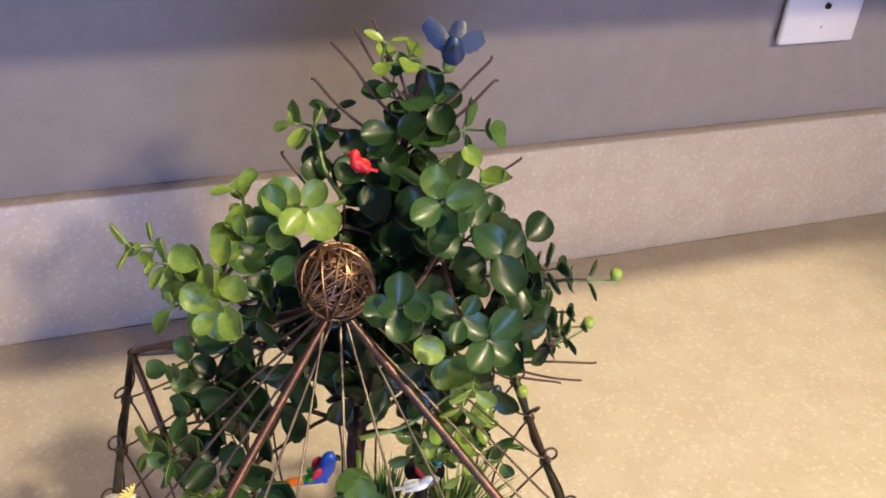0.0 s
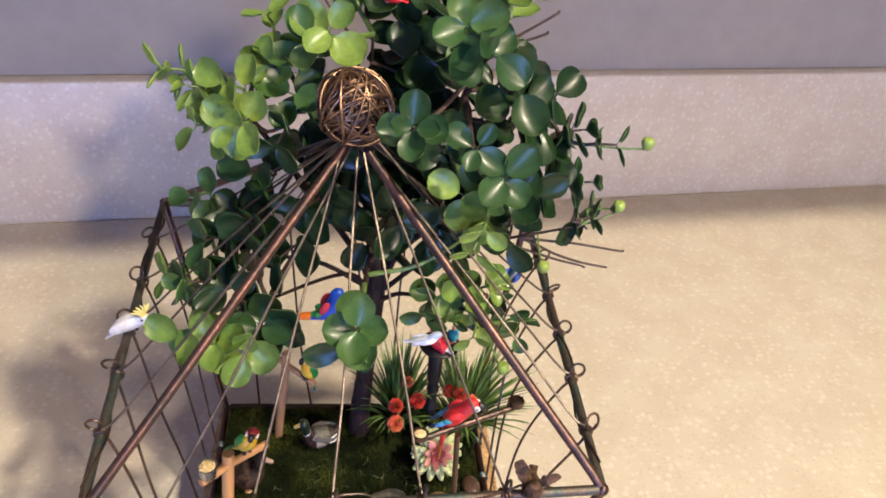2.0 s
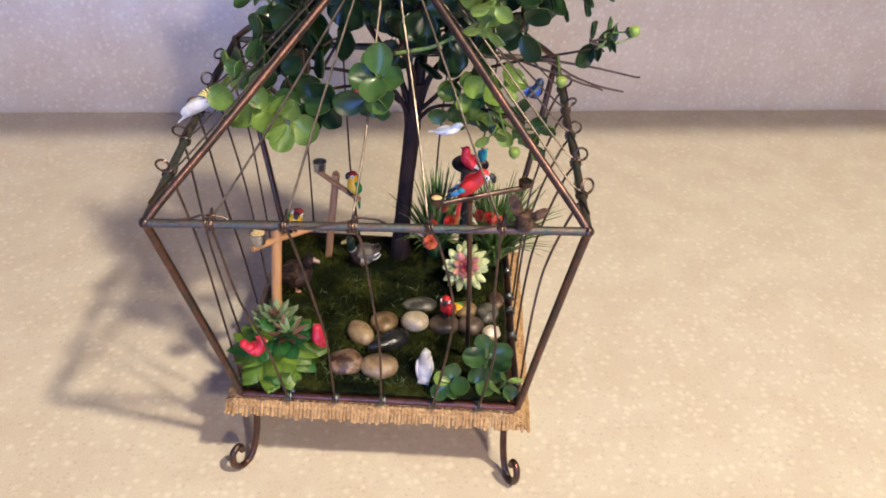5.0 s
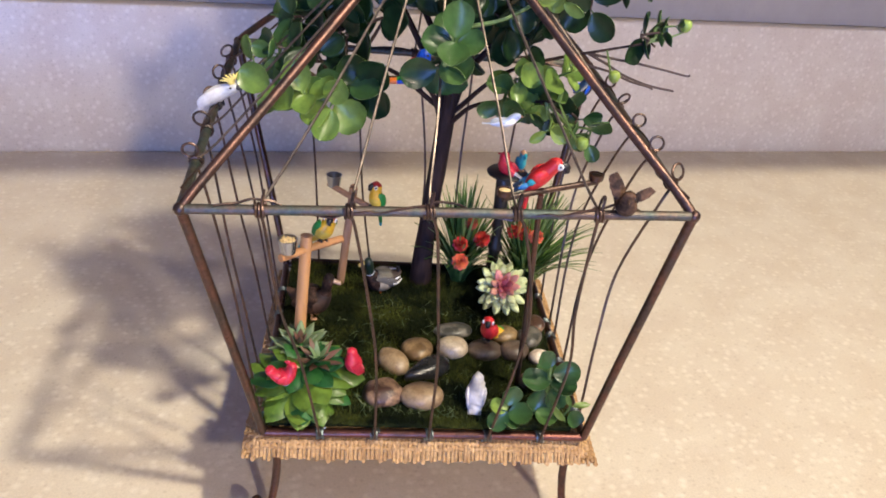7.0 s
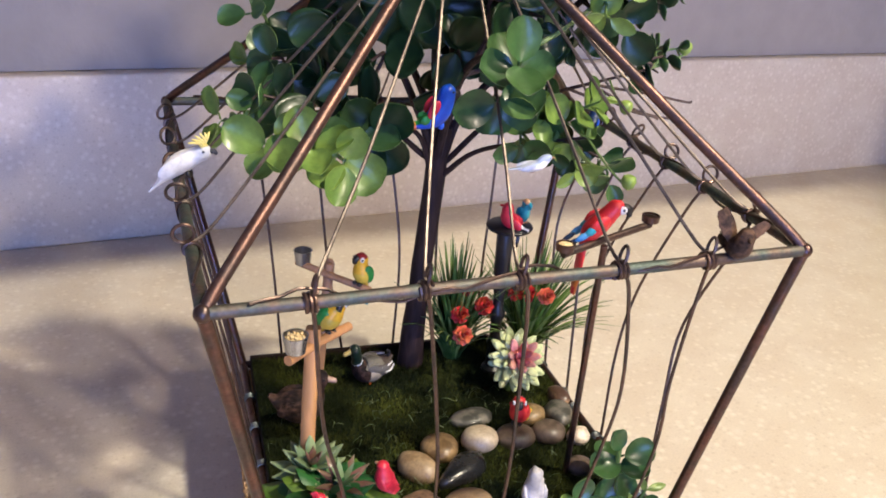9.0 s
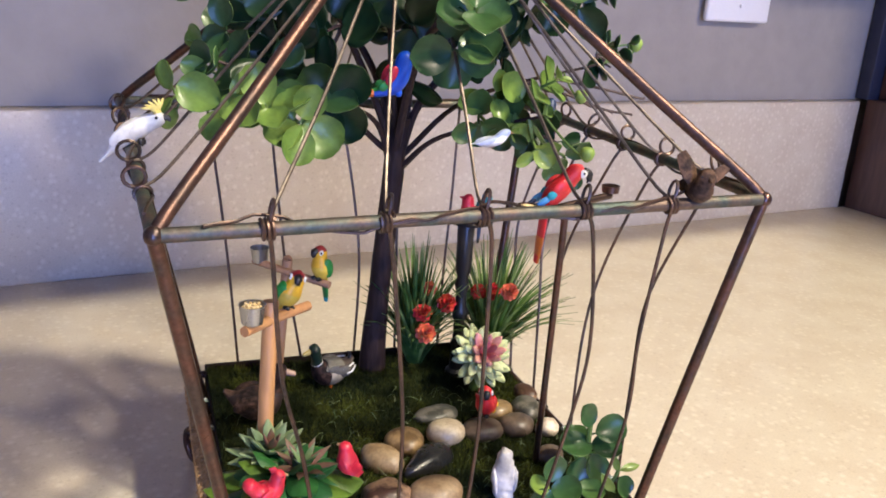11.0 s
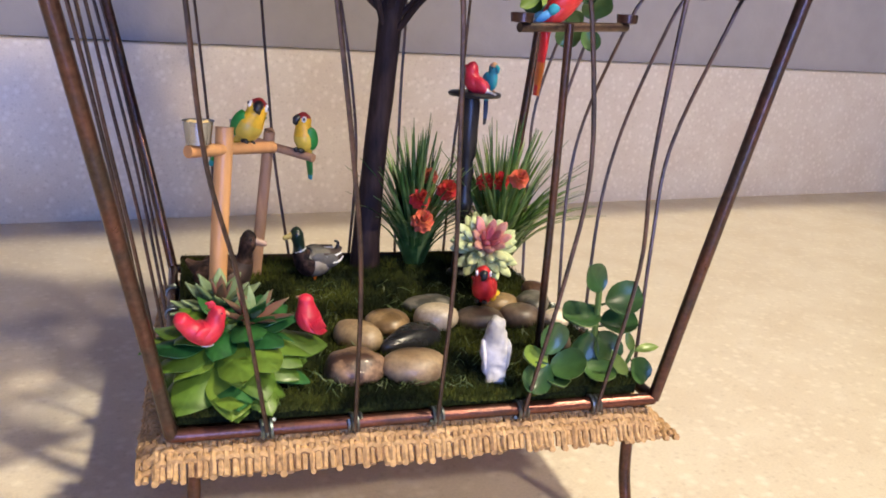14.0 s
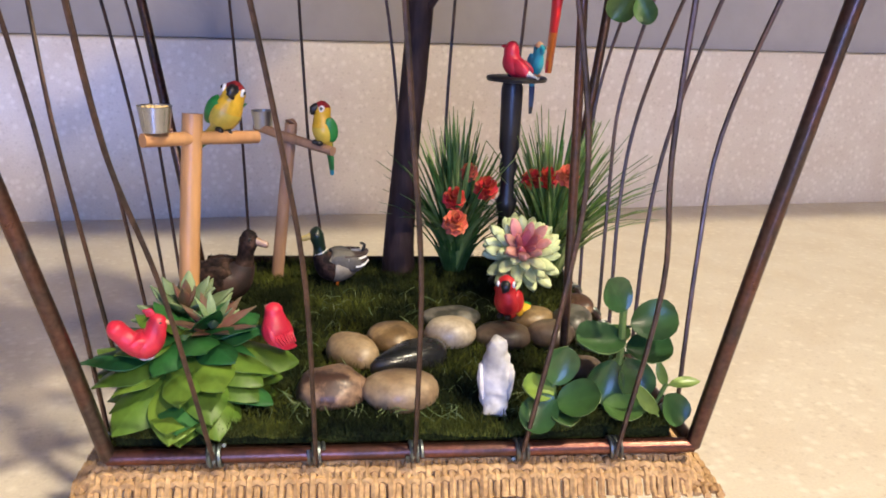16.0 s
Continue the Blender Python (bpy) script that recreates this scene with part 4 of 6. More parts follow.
# Hanging under the roof's edge.
for at, out, tone, keys, size in (
    ((30, 15, 151), V(0.0, -0.8, 0.3), "lime", ("oval", "small"), 0.86), ((38, 13, 149), V(0.2, -0.8, 0.4), "lime", ("oval", "oval"), 0.8), ((46, 9, 156), V(0.5, -0.6, 0.5), "lime", FINE, 0.84),
    ((43, 8, 137), LOW, "lime", ("small", "tip"), 0.9), ((26, 14, 144), LOW, "green", ("oval", "oval"), 0.8), ((35, 14, 142), LOW, "mid", ("oval", "small"), 0.85), ((54, 20, 137), V(0.5, -0.7, -0.2), "mid", ("oval", "small"), 0.84),
    ((61, 20, 129), LOW, "green", ("oval", "small"), 0.8), ((48, 21, 140), LOW, "dark", ("oval", "oval"), 0.8),
    ((-51, 4, 160), LEFT, "mid", ("oval", "oval"), 0.8), ((-52, 30, 177), V(-0.6, -0.5, 0.4), "green", ("oval", "small"), 0.86), ((-41, 28, 171), VIEWER, "dark", ("round", "oval"), 0.85), ((-48, 19, 167), V(-0.5, -0.7, 0.2), "mid", ("oval", "oval"), 0.8),
    ((-53, 8, 157), V(-0.4, -0.8, 0.2), "green", ("oval", "small"), 0.84), ((-61, 20, 149), LEFT, "lime", ("small", "small"), 0.9), ((-57, 35, 163), LEFT, "lime", ("small",), 0.9), ((-40, 4, 158), VIEWER, "dark", ("round", "oval"), 0.86)):
    cluster(at, tone, keys, 0.75, size=size, out=out, loose=0.5)
# Hidden clusters get only the darkest green: the crown's inner shade as leaf colour.
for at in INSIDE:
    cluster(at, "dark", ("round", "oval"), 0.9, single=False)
# The inside of the crown, behind what can be told apart, its depth darkened by leaf colour.
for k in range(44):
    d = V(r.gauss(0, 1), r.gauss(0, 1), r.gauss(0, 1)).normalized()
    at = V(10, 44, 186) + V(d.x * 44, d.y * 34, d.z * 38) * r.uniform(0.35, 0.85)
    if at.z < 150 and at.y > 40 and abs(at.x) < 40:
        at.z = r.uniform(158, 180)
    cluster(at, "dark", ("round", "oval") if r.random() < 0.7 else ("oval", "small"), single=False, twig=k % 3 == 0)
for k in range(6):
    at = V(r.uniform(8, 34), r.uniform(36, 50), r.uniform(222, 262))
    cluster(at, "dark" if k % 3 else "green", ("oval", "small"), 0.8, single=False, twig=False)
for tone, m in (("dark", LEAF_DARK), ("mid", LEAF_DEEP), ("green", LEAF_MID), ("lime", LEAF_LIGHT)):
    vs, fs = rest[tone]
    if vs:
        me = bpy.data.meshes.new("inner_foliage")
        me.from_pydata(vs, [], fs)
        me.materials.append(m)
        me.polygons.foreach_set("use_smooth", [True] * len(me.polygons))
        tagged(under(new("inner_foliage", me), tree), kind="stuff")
# Berries at the ends of sprigs.
for at, size in (((100, 47, 167), 2.5), ((96, 24, 206), 2.3), ((-66, 31, 142), 3.4), ((37, 41, 276), 2.2), ((70, 30, 150), 2.4), ((50, -13, 139), 2.3), ((-31, 60, 219), 2.3), ((62, 38, 196), 2.2)):
    at = Vector(at)
    bm = bmesh.new()
    lathe(bm, [(size * 0.25, -size * 1.15), (size * 0.75, -size * 0.75), (size, 0), (size * 0.8, size * 0.65), (size * 0.45, size * 0.8), (size * 0.1, size * 0.7)], at, 12)
    part("berry", bm, BERRY, tree, "pale green berry")
    start = min((q for line in LINES for q in line), key=lambda q: (q - at).length)
    part("twig", tube(arc([start, start.lerp(at, 0.5) + V(0, 0, -2), at - V(0, 0, size)], 4), 0.4, 5), STEM, tree)
# Bare twigs.
for at in ((10, 45, 285), (3, 45, 281), (15, 46, 287), (-3, 45, 270), (-13, 45, 246), (50, 45, 276), (53, 45, 268), (63, 45, 241), (60, 45, 234), (104, 45, 148), (97, 42, 142), (88, 40, 143)):
    at = Vector(at)
    low = at - V(0.45 * (at.x - 22), 0, 24 if at.z > 200 else 4)
    start = min((q for line in LINES for q in line), key=lambda q: (q - low).length)
    mid = start.lerp(at, 0.5) + V(r.uniform(-2, 2), r.uniform(-1, 1), r.uniform(-2.5, 0))
    bits = [start, start.lerp(mid, 0.5), mid, mid.lerp(at, 0.5), at, at + (at - mid).normalized() * 1.5]
    line = arc([b + V(r.uniform(-1, 1), r.uniform(-1, 1), r.uniform(-1, 1)) * (0.8 if 0 < n < 5 else 0) for n, b in enumerate(bits)], 4)
    part("bare_twig", tube(line, [0.62 - 0.2 * i / len(line) for i in range(len(line))], 5), TWIG, tree, "bare brown wire twig")

# ---- plants on the tray ----


def floor_at(x, y):
    return moss_height(x, y)


def rosette(owner, at, axis, tiers, mesh_of, loose=1.0):
    """Rings of leaves round an axis; a tier is (count, lift in degrees, distance from the axis, height, size)."""
    at, axis = Vector(at), Vector(axis).normalized()
    x = axis.orthogonal().normalized()
    y = axis.cross(x)
    for n, (number, lift, away, height, size) in enumerate(tiers):
        for k in range(number):
            a = 2 * math.pi * (k + 0.5 * (n % 2)) / number + r.uniform(-0.12, 0.12) * loose
            out = x * math.cos(a) + y * math.sin(a)
            e = radians(lift + r.uniform(-6, 6) * loose)
            d = out * math.cos(e) + axis * math.sin(e)
            up = axis * math.cos(e) - out * math.sin(e) + axis.cross(out) * r.uniform(-0.12, 0.12) * loose
            piece("leaf", mesh_of(n), owner, metres(facing(at + out * away + axis * height, d, up), size * r.uniform(1 - 0.1 * loose, 1 + 0.07 * loose)))


# Broad-leaved plant in the front corner.
hosta = thing("broad_leaf_plant", (-43, -38, 43.5), "bright green artificial plant with layered pointed leaves", "artificial plant")
H_MESH = [leaf_mesh("leaf", 14.4, 10.2, m, cup=-0.10, bend=b, point=0.55, thick=0.9, nu=16, nv=10, wave=0.035, fold=-0.08) for m, b in ((LEAF_HOSTA, 0.14), (LEAF_HOSTA_DARK, 0.10), (LEAF_HOSTA, 0.05))]
bm = tube(arc([(-44, -34, 42.5), (-44, -34, 52), (-44, -34, 59)], 4), 1.6, 8)
part("stem", bm, STEM, hosta)
rosette(hosta, (-43.5, -33, 43), (0.0, -0.05, 1), (
    (9, -14, 4.2, 4.6, 0.84), (10, -16, 5.0, 6.4, 0.92), (10, -16, 5.2, 8.2, 1.0), (10, -15, 5.2, 10.0, 1.02), (10, -13, 5.0, 11.8, 1.02), (9, -9, 4.4, 13.6, 1.0), (7, 0, 3.6, 15.0, 0.9), (5, 20, 2.4, 15.8, 0.74), (4, 45, 1.2, 16.2, 0.6)),
    lambda n: H_MESH[(0, 2, 0, 2, 0, 2, 1, 1, 1)[n] if r.random() < 0.7 else r.randrange(3)], 2.4)

spiky = thing("spiky_succulent", (-39, -33, 58), "small spiky succulent with pink and green leaves", "artificial plant")
SP = [leaf_mesh("leaf", 11, 3.4, m, cup=0.1, bend=0.12, point=0.8, thick=0.8, nu=5, nv=3) for m in (LEAF_BLUSH, LEAF_PALE, LEAF_HOSTA_DARK)]
rosette(spiky, (-39, -33, 57), (0.1, -0.2, 1), ((9, 12, 1, 0, 0.9), (8, 35, 0.8, 1.5, 0.82), (6, 62, 0.4, 2.5, 0.66)), lambda n: SP[(2, 0, 1)[n]])
part("stem", tube([(-40, -34, 46), (-39, -33, 59)], 1.0, 6), STEM, spiky)

pale = thing("pale_succulent", (-47, -22, 50), "pale grey-green succulent with pointed leaves and blush tips", "artificial plant")
PA = [leaf_mesh("leaf", 9.5, 4.2, m, cup=0.08, bend=-0.05, point=0.7, thick=1.4, nu=5, nv=4) for m in (LEAF_SILVER, LEAF_BLUSH)]
rosette(pale, (-46, -23.5, 56.5), (0.05, -0.25, 1), ((10, 5, 1.5, 0, 1.08), (9, 25, 1.3, 1.8, 1.0), (7, 48, 0.9, 3.4, 0.85), (4, 72, 0.4, 4.2, 0.65)), lambda n: PA[1 if n == 3 else 0])
part("stem", tube([(-47, -22, 43), (-46, -23.5, 58)], 1.4, 6), STEM, pale)

# Cream and pink rosette.
rose = thing("rosette_succulent", (34, 18, 46), "cream and pink rosette succulent with plump pointed leaves", "artificial plant")
RO = [leaf_mesh("leaf", 10.6, 3.7, m, cup=0.10, bend=-0.10, point=0.12, thick=2.9, nu=7, nv=4) for m in (SUC_CREAM, SUC_PINK, SUC_RED)]
FACE = V(0.02, -0.75, 0.66)
rosette(rose, (34, 18, 59.6), FACE, ((15, 2, 1.4, -1.4, 0.98), (13, 16, 1.3, -0.2, 0.92), (10, 32, 1.1, 0.9, 0.86), (8, 48, 0.8, 1.8, 0.86), (5, 66, 0.5, 2.4, 0.72)), lambda n: RO[(0, 0, 0, 1, 2)[n]])
part("stem", tube(arc([(34, 22, 44), (34, 21, 53), (34, 17.5, 60.5)], 4), 1.8, 8), STEM, rose)

# Jade-like plant in the other front corner.
jade = thing("jade_plant", (42, -37, 43.5), "small jade plant with thick round green leaves", "artificial plant")
JA = [leaf_mesh("leaf", 8.6, 7.4, (m, LEAF_RIM), cup=0.22, bend=0.05, point=0.0, thick=1.2, stalk=0.6, wave=0.012, rim=1, bowl=0.16, nv=6) for m in (LEAF_JADE, LEAF_MID, LEAF_LIGHT)]
JA.append(leaf_mesh("leaf", 9.0, 3.6, (LEAF_LIGHT, LEAF_RIM), cup=0.2, bend=0.1, point=0.5, thick=0.8, stalk=0.6, rim=1, nv=4))
part("stem", tube(arc([(44, -40, 42.5), (45.5, -41, 54), (45, -42, 68)], 5), 0.8, 7), STEM, jade)
part("stem", tube(arc([(37, -41, 42.5), (32, -45, 48), (30.5, -46, 53)], 5), 0.6, 7), STEM, jade)
part("stem", tube(arc([(48, -43, 42.5), (52, -45.5, 47), (54, -46, 52)], 5), 0.5, 7), STEM, jade)
# The tall stem, the low one beside the white bird, and the thin one by the corner.
for at, d, up, m, size in (
    ((45, -42, 66), (-0.5, -0.1, 0.85), (0.1, -0.9, 0.35), 0, 0.9), ((46, -42, 62.5), (0.95, -0.1, 0.28), (0, -0.85, 0.5), 1, 1.12), ((46.5, -41, 58.5), (-0.95, -0.15, 0.08), (0, -0.42, 0.9), 0, 1.22),
    ((46, -41, 56.5), (0.95, -0.2, 0.12), (0, -0.5, 0.85), 0, 1.1), ((44, -40, 55.5), (-0.28, -0.2, -0.95), (0, -1, 0.1), 0, 1.1), ((46.5, -40, 55.5), (0.45, -0.2, -0.85), (0.1, -1, 0.1), 0, 1.05),
    ((42, -43, 45.8), (0.65, -0.5, 0.0), (0, -0.5, 0.85), 1, 0.95), ((45, -37, 55), (0.3, 0.9, 0.2), (0, 0, 1), 0, 1.0), ((45, -38, 49), (0.7, 0.5, 0.1), (0, 0, 1), 0, 0.95)):
    piece("leaf", JA[m], jade, metres(facing(at, d, up), size))
for at, d, up, m, size in (
    ((30.5, -46, 52.0), (0.28, 0.0, 0.95), (0, -1, 0.1), 0, 0.95), ((31, -46, 50), (-0.9, -0.2, 0.30), (0, -0.6, 0.8), 2, 0.82), ((31, -47, 50), (-0.65, -0.4, -0.5), (-0.1, -0.8, 0.5), 0, 1.0),
    ((31.5, -47, 47.6), (0.85, -0.35, 0.42), (-0.2, -0.6, 0.75), 1, 1.05), ((32, -45.5, 47), (0.1, -0.6, -0.1), (0, -0.2, 1), 0, 0.8)):
    piece("leaf", JA[m], jade, metres(facing(at, d, up), size))
for at, d, up, m, size in (
    ((52.5, -47.5, 45.5), (-0.6, -0.1, 0.78), (-0.5, -0.8, 0.1), 3, 0.95), ((53, -46, 50), (0.6, -0.1, -0.75), (0.2, -0.9, 0.3), 1, 0.85), ((54, -46, 51), (-0.35, 0.0, 0.9), (-0.4, -0.9, 0), 3, 0.66), ((54, -46, 51.5), (0.95, 0.0, 0.15), (0, -0.6, 0.8), 3, 0.75)):
    piece("leaf", JA[m], jade, metres(facing(at, d, up), size))


def grass_clump(at, label, number, tall, wide, lean, seed):
    """A tuft of narrow three-sided blades that rise and arch outwards."""
    owner = thing("ornamental_grass", at, label, "artificial grass", "grass tufts behind the rosette")
    q = random.Random(seed)
    for m, share in ((GRASS, 0.56), (GRASS_PALE, 0.44)):
        verts, faces = [], []
        for k in range(int(number * share)):
            a = q.uniform(0, 6.283)
            spread = q.random() ** 1.1
            out = V(math.cos(a), math.sin(a), 0)
            length = tall * q.uniform(0.65, 1.0) * (1 - 0.15 * spread)
            foot = Vector(at) + out * q.uniform(0, 2.4)
            across = V(-out.y, out.x, 0)
            n0, steps = len(verts), 6
            w = q.uniform(0.9, 1.5)
            twist = q.uniform(-0.4, 0.4)
            for i in range(steps + 1):
                t = i / steps
                angle = (0.06 + 0.98 * spread) * (0.35 + 0.65 * t)
                c = foot + out * (length * t * math.sin(angle) * wide) + V(lean, 0, 0) * t * t * 6 + V(0, 0, length * t * math.cos(angle * 0.95))
                half = w * (1 - t ** 1.6) + 0.06
                s = (across + out * twist * t).normalized()
                verts += [(c + s * half) * MM, (c - s * half) * MM, (c - V(0, 0, 0.32 * (1 - t) + 0.05) + out * 0.2) * MM]
            for i in range(steps):
                p = n0 + 3 * i
                for j in range(3):
                    faces.append((p + j, p + (j + 1) % 3, p + 3 + (j + 1) % 3, p + 3 + j))
        me = bpy.data.meshes.new("blades")
        me.from_pydata([v[:] for v in verts], [], faces)
        me.materials.append(m)
        tagged(under(new("blades", me), owner), kind="stuff")
    return owner


tuft = grass_clump((19, 46, 44), "tuft of narrow green artificial grass with red flowers", 165, 54, 0.74, 0.0, 3)
tuft2 = grass_clump((48, 42, 44), "wide tuft of pale-centred artificial grass with red flowers", 205, 55, 0.86, 0.4, 4)
PET = [leaf_mesh("petal", 3.2, 2.6, m, cup=0.25, bend=-0.15, point=0.0, thick=0.35, nu=3, nv=2) for m in (PETAL_RED, PETAL_ORANGE)]
for owner, at, tone, size in ((tuft, (17, 34, 71), 0, 1.0), (tuft, (17, 29.5, 65), 1, 1.1), (tuft, (26, 34, 74), 0, 1.05), (tuft, (22, 42, 77), 1, 0.8),
                              (tuft2, (40, 38, 76), 0, 0.9), (tuft2, (44, 35, 77), 0, 0.95), (tuft2, (48, 28.5, 79), 1, 0.95)):
    at = Vector(at)
    foot = V(19, 45, 45) if owner is tuft else V(47, 41, 45)
    flower = part("flower", tube(arc([foot, foot.lerp(at, 0.5) + V(0, 3, 4), at - V(0, -1, 1.0)], 4), 0.4, 5), STEM, owner, "small red flower head")
    face = V(0.0, -0.8, 0.6)
    x = face.orthogonal().normalized()
    y = face.cross(x)
    for n, (number, lift, shift) in enumerate(((9, -15, -0.6), (8, 15, 0.2), (6, 42, 0.9), (4, 68, 1.3))):
        for k in range(number):
            a = 2 * math.pi * (k + 0.5 * n) / number
            out = x * math.cos(a) + y * math.sin(a)
            e = radians(lift)
            d = out * math.cos(e) + face * math.sin(e)
            piece("petal", PET[tone], flower, metres(facing(at + face * shift * size + out * 0.3, d, face * math.cos(e) - out * math.sin(e)), size))

# ---- pebbles ----
for x, y, rx, ry, rz, turn, m, label, sharp, taper in (
    (-11.2, -15, 5.2, 7.5, 3.9, 38, S_TAN, "smooth tan pebble lying on moss", 0.1, 0), (-1.6, -6.5, 6.4, 6.4, 3.8, -10, S_OCHRE, "smooth ochre pebble lying on moss", 0.15, 0.1),
    (12.4, -6.2, 6.4, 5.8, 3.7, 0, S_CREAM, "smooth cream pebble lying on moss", 0.05, 0), (1.6, -20.0, 10.4, 5.0, 4.0, 33, S_BLACK, "flat shiny black pebble between tan ones", 0.25, 0.45),
    (-15, -34, 7.8, 6.4, 4.2, 4, S_RUST, "mottled brown pebble with blunt corners", 0.75, -0.15), (-0.8, -35, 8.1, 6.6, 4.0, 4, S_TAN, "large smooth tan pebble lying on moss", 0.05, 0.05),
    (13.5, 7, 8.4, 4.6, 2.2, 8, S_GREY, "flat grey pebble half sunk in moss", 0.5, 0.2), (25.6, -5.5, 7.2, 5.6, 3.2, 0, S_BROWN, "dark brown pebble under a red bird figurine", 0.15, 0),
    (37.5, -6, 6.0, 5.4, 3.6, 0, S_BROWN, "rounded brown pebble on moss", 0.1, 0), (35, 4.5, 5.8, 5.0, 3.2, 20, S_OCHRE, "olive-tan pebble beside a rosette", 0.1, 0),
    (45, 3, 5.2, 6.4, 3.2, -20, S_GREY, "dark grey pebble by the tray edge", 0.4, 0.1), (46.5, -10.5, 4.4, 3.8, 3.2, 30, S_WHITE, "rough white quartz pebble", 1.0, 0.1),
    (49, 12, 3.8, 5.2, 3.0, 10, S_RUST, "brownish pebble by the tray edge", 0.4, 0), (41, -24, 4.4, 4.0, 2.6, 0, S_BROWN, "dark pebble half hidden by leaves", 0.3, 0)):
    bm = bmesh.new()
    bmesh.ops.create_icosphere(bm, subdivisions=3, radius=1)
    for v in bm.verts:
        p = v.co.copy()
        lump = 1 + 0.07 * noise.noise(p * 0.9 + V(x, y, 0)) + sharp * 0.2 * noise.noise(p * 1.5 + V(y, x, 0))
        flat = p.z * (1 - 0.22 * p.z * p.z)
        q = V(p.x * rx, p.y * ry * (1 + taper * p.x), flat * rz * 1.25 * (1 + 0.4 * taper * p.x)) * lump
        v.co = Matrix.Rotation(radians(turn), 3, "Z") @ q + V(x, y, floor_at(x, y) + rz * 0.55)
    solid("pebble", bm, m, label, "pebble", "pebbles on the moss")

# ---- perches and stands ----


def cup_of(owner, at, radius, height, filled=True):
    bm = bmesh.new()
    x, y, z = at
    lathe(bm, [(radius * 0.72, 0), (radius * 0.8, 0.1), (radius, height), (radius * 1.05, height + 0.1), (radius * 0.9, height), (radius * 0.72, 0.6)], (x, y, z), 18)
    cup = part("feed_cup", bm, STEEL, owner, "small aluminium feed cup")
    if filled:
        bm = bmesh.new()
        q = random.Random(int(x * 7))
        lathe(bm, [(radius * 0.8, height * 0.6), (radius * 0.86, height * 0.82), (radius * 0.3, height * 0.95)], (x, y, z), 12)
        for k in range(26):
            a, d = q.uniform(0, 6.283), radius * 0.75 * math.sqrt(q.random())
            ball(bm, (x + d * math.cos(a), y + d * math.sin(a), z + height * 0.95), (0.45, 0.45, 0.4), u=6, v=4)
        part("seed", bm, SEED, cup)


perch = thing("wooden_perch", (-46, -20, 44), "honey-coloured wooden bird perch with a crossbar and seed cup", "bird perch", "wooden bird perches")
part("post", tube(arc([(-46.2, -20.5, 43), (-45, -18.5, 72), (-43.5, -16.5, 97.6), (-43.4, -16.3, 99.8)], 5), 2.15, 12), WOOD, perch)
part("crossbar", tube([(-51.5, -25.5, 95.8), (-42, -15.8, 95), (-31.5, -6.5, 94)], 1.45, 10), WOOD, perch)
cup_of(perch, (-49.2, -23.5, 97.2), 3.4, 5.2)
perch = thing("wooden_perch", (-32, 43, 45), "greyish wooden bird perch with a slanted crossbar and metal cup", "bird perch", "wooden bird perches")
part("post", tube(arc([(-32.5, 42.5, 43.5), (-30, 45, 68), (-28.0, 47.1, 87.6), (-27.9, 47.2, 89.8)], 5), 1.8, 12), WOOD_GREY, perch)
part("crossbar", tube([(-38.5, 53.5, 88), (-28, 44.8, 86), (-15.5, 35, 84)], 1.3, 10), WOOD_GREY, perch)
cup_of(perch, (-36.4, 53.0, 87.4), 3.3, 5.2, False)

perch = thing("metal_pole_perch", (37, -25, 45), "mottled brown perch bar on a copper-brown metal pole", "bird perch")
part("pole", tube(arc([(37, -24.5, 43.5), (35.5, -28, 85), (33.3, -32.5, 124), (33.2, -32.7, 126.5)], 5), 1.0, 10), COPPER, perch)
part("crossbar", tube([(20.5, -34, 126.2), (33, -28.8, 126.8), (54, -20.5, 127.6)], 1.1, 10), WIRE, perch, "mottled grey-brown bar")
for x, y, z, m in ((21, -33.8, 127.2, SEED), (54, -20.5, 128.4, METAL_DARK)):
    bm = bmesh.new()
    lathe(bm, [(1.8, 0), (2.5, 0.2), (2.7, 2.2), (2.2, 2.3), (2.0, 1.0)], (x, y, z), 16)
    part("dish", bm, COPPER, perch)
    bm = bmesh.new()
    lathe(bm, [(1.9, 1.1), (1.95, 1.9), (0.6, 2.3)], (x, y, z), 12)
    part("dish_filling", bm, m, perch)

stand = thing("bird_stand", (33, 38, 45), "black turned pedestal stand with a round top", "stand")
bm = bmesh.new()
lathe(bm, [(4.2, 43.5), (4.2, 46), (2.8, 47), (2.4, 55), (3.0, 57), (2.2, 59), (2.1, 66), (2.8, 68), (3.1, 70), (2.1, 72), (2.0, 77), (2.7, 80), (1.9, 83), (2.9, 85.5), (3.1, 102), (2.6, 104)], (34, 37.5, 0), 16)
part("column", bm, BLACK_WOOD, stand)
part("top", lathe(bmesh.new(), [(5.0, 103.8), (8.2, 104.2), (8.5, 105.0), (8.0, 105.5), (0.5, 105.5)], (35, 37, 0), 22), BLACK_WOOD, stand)

# ---- painted figurines ----


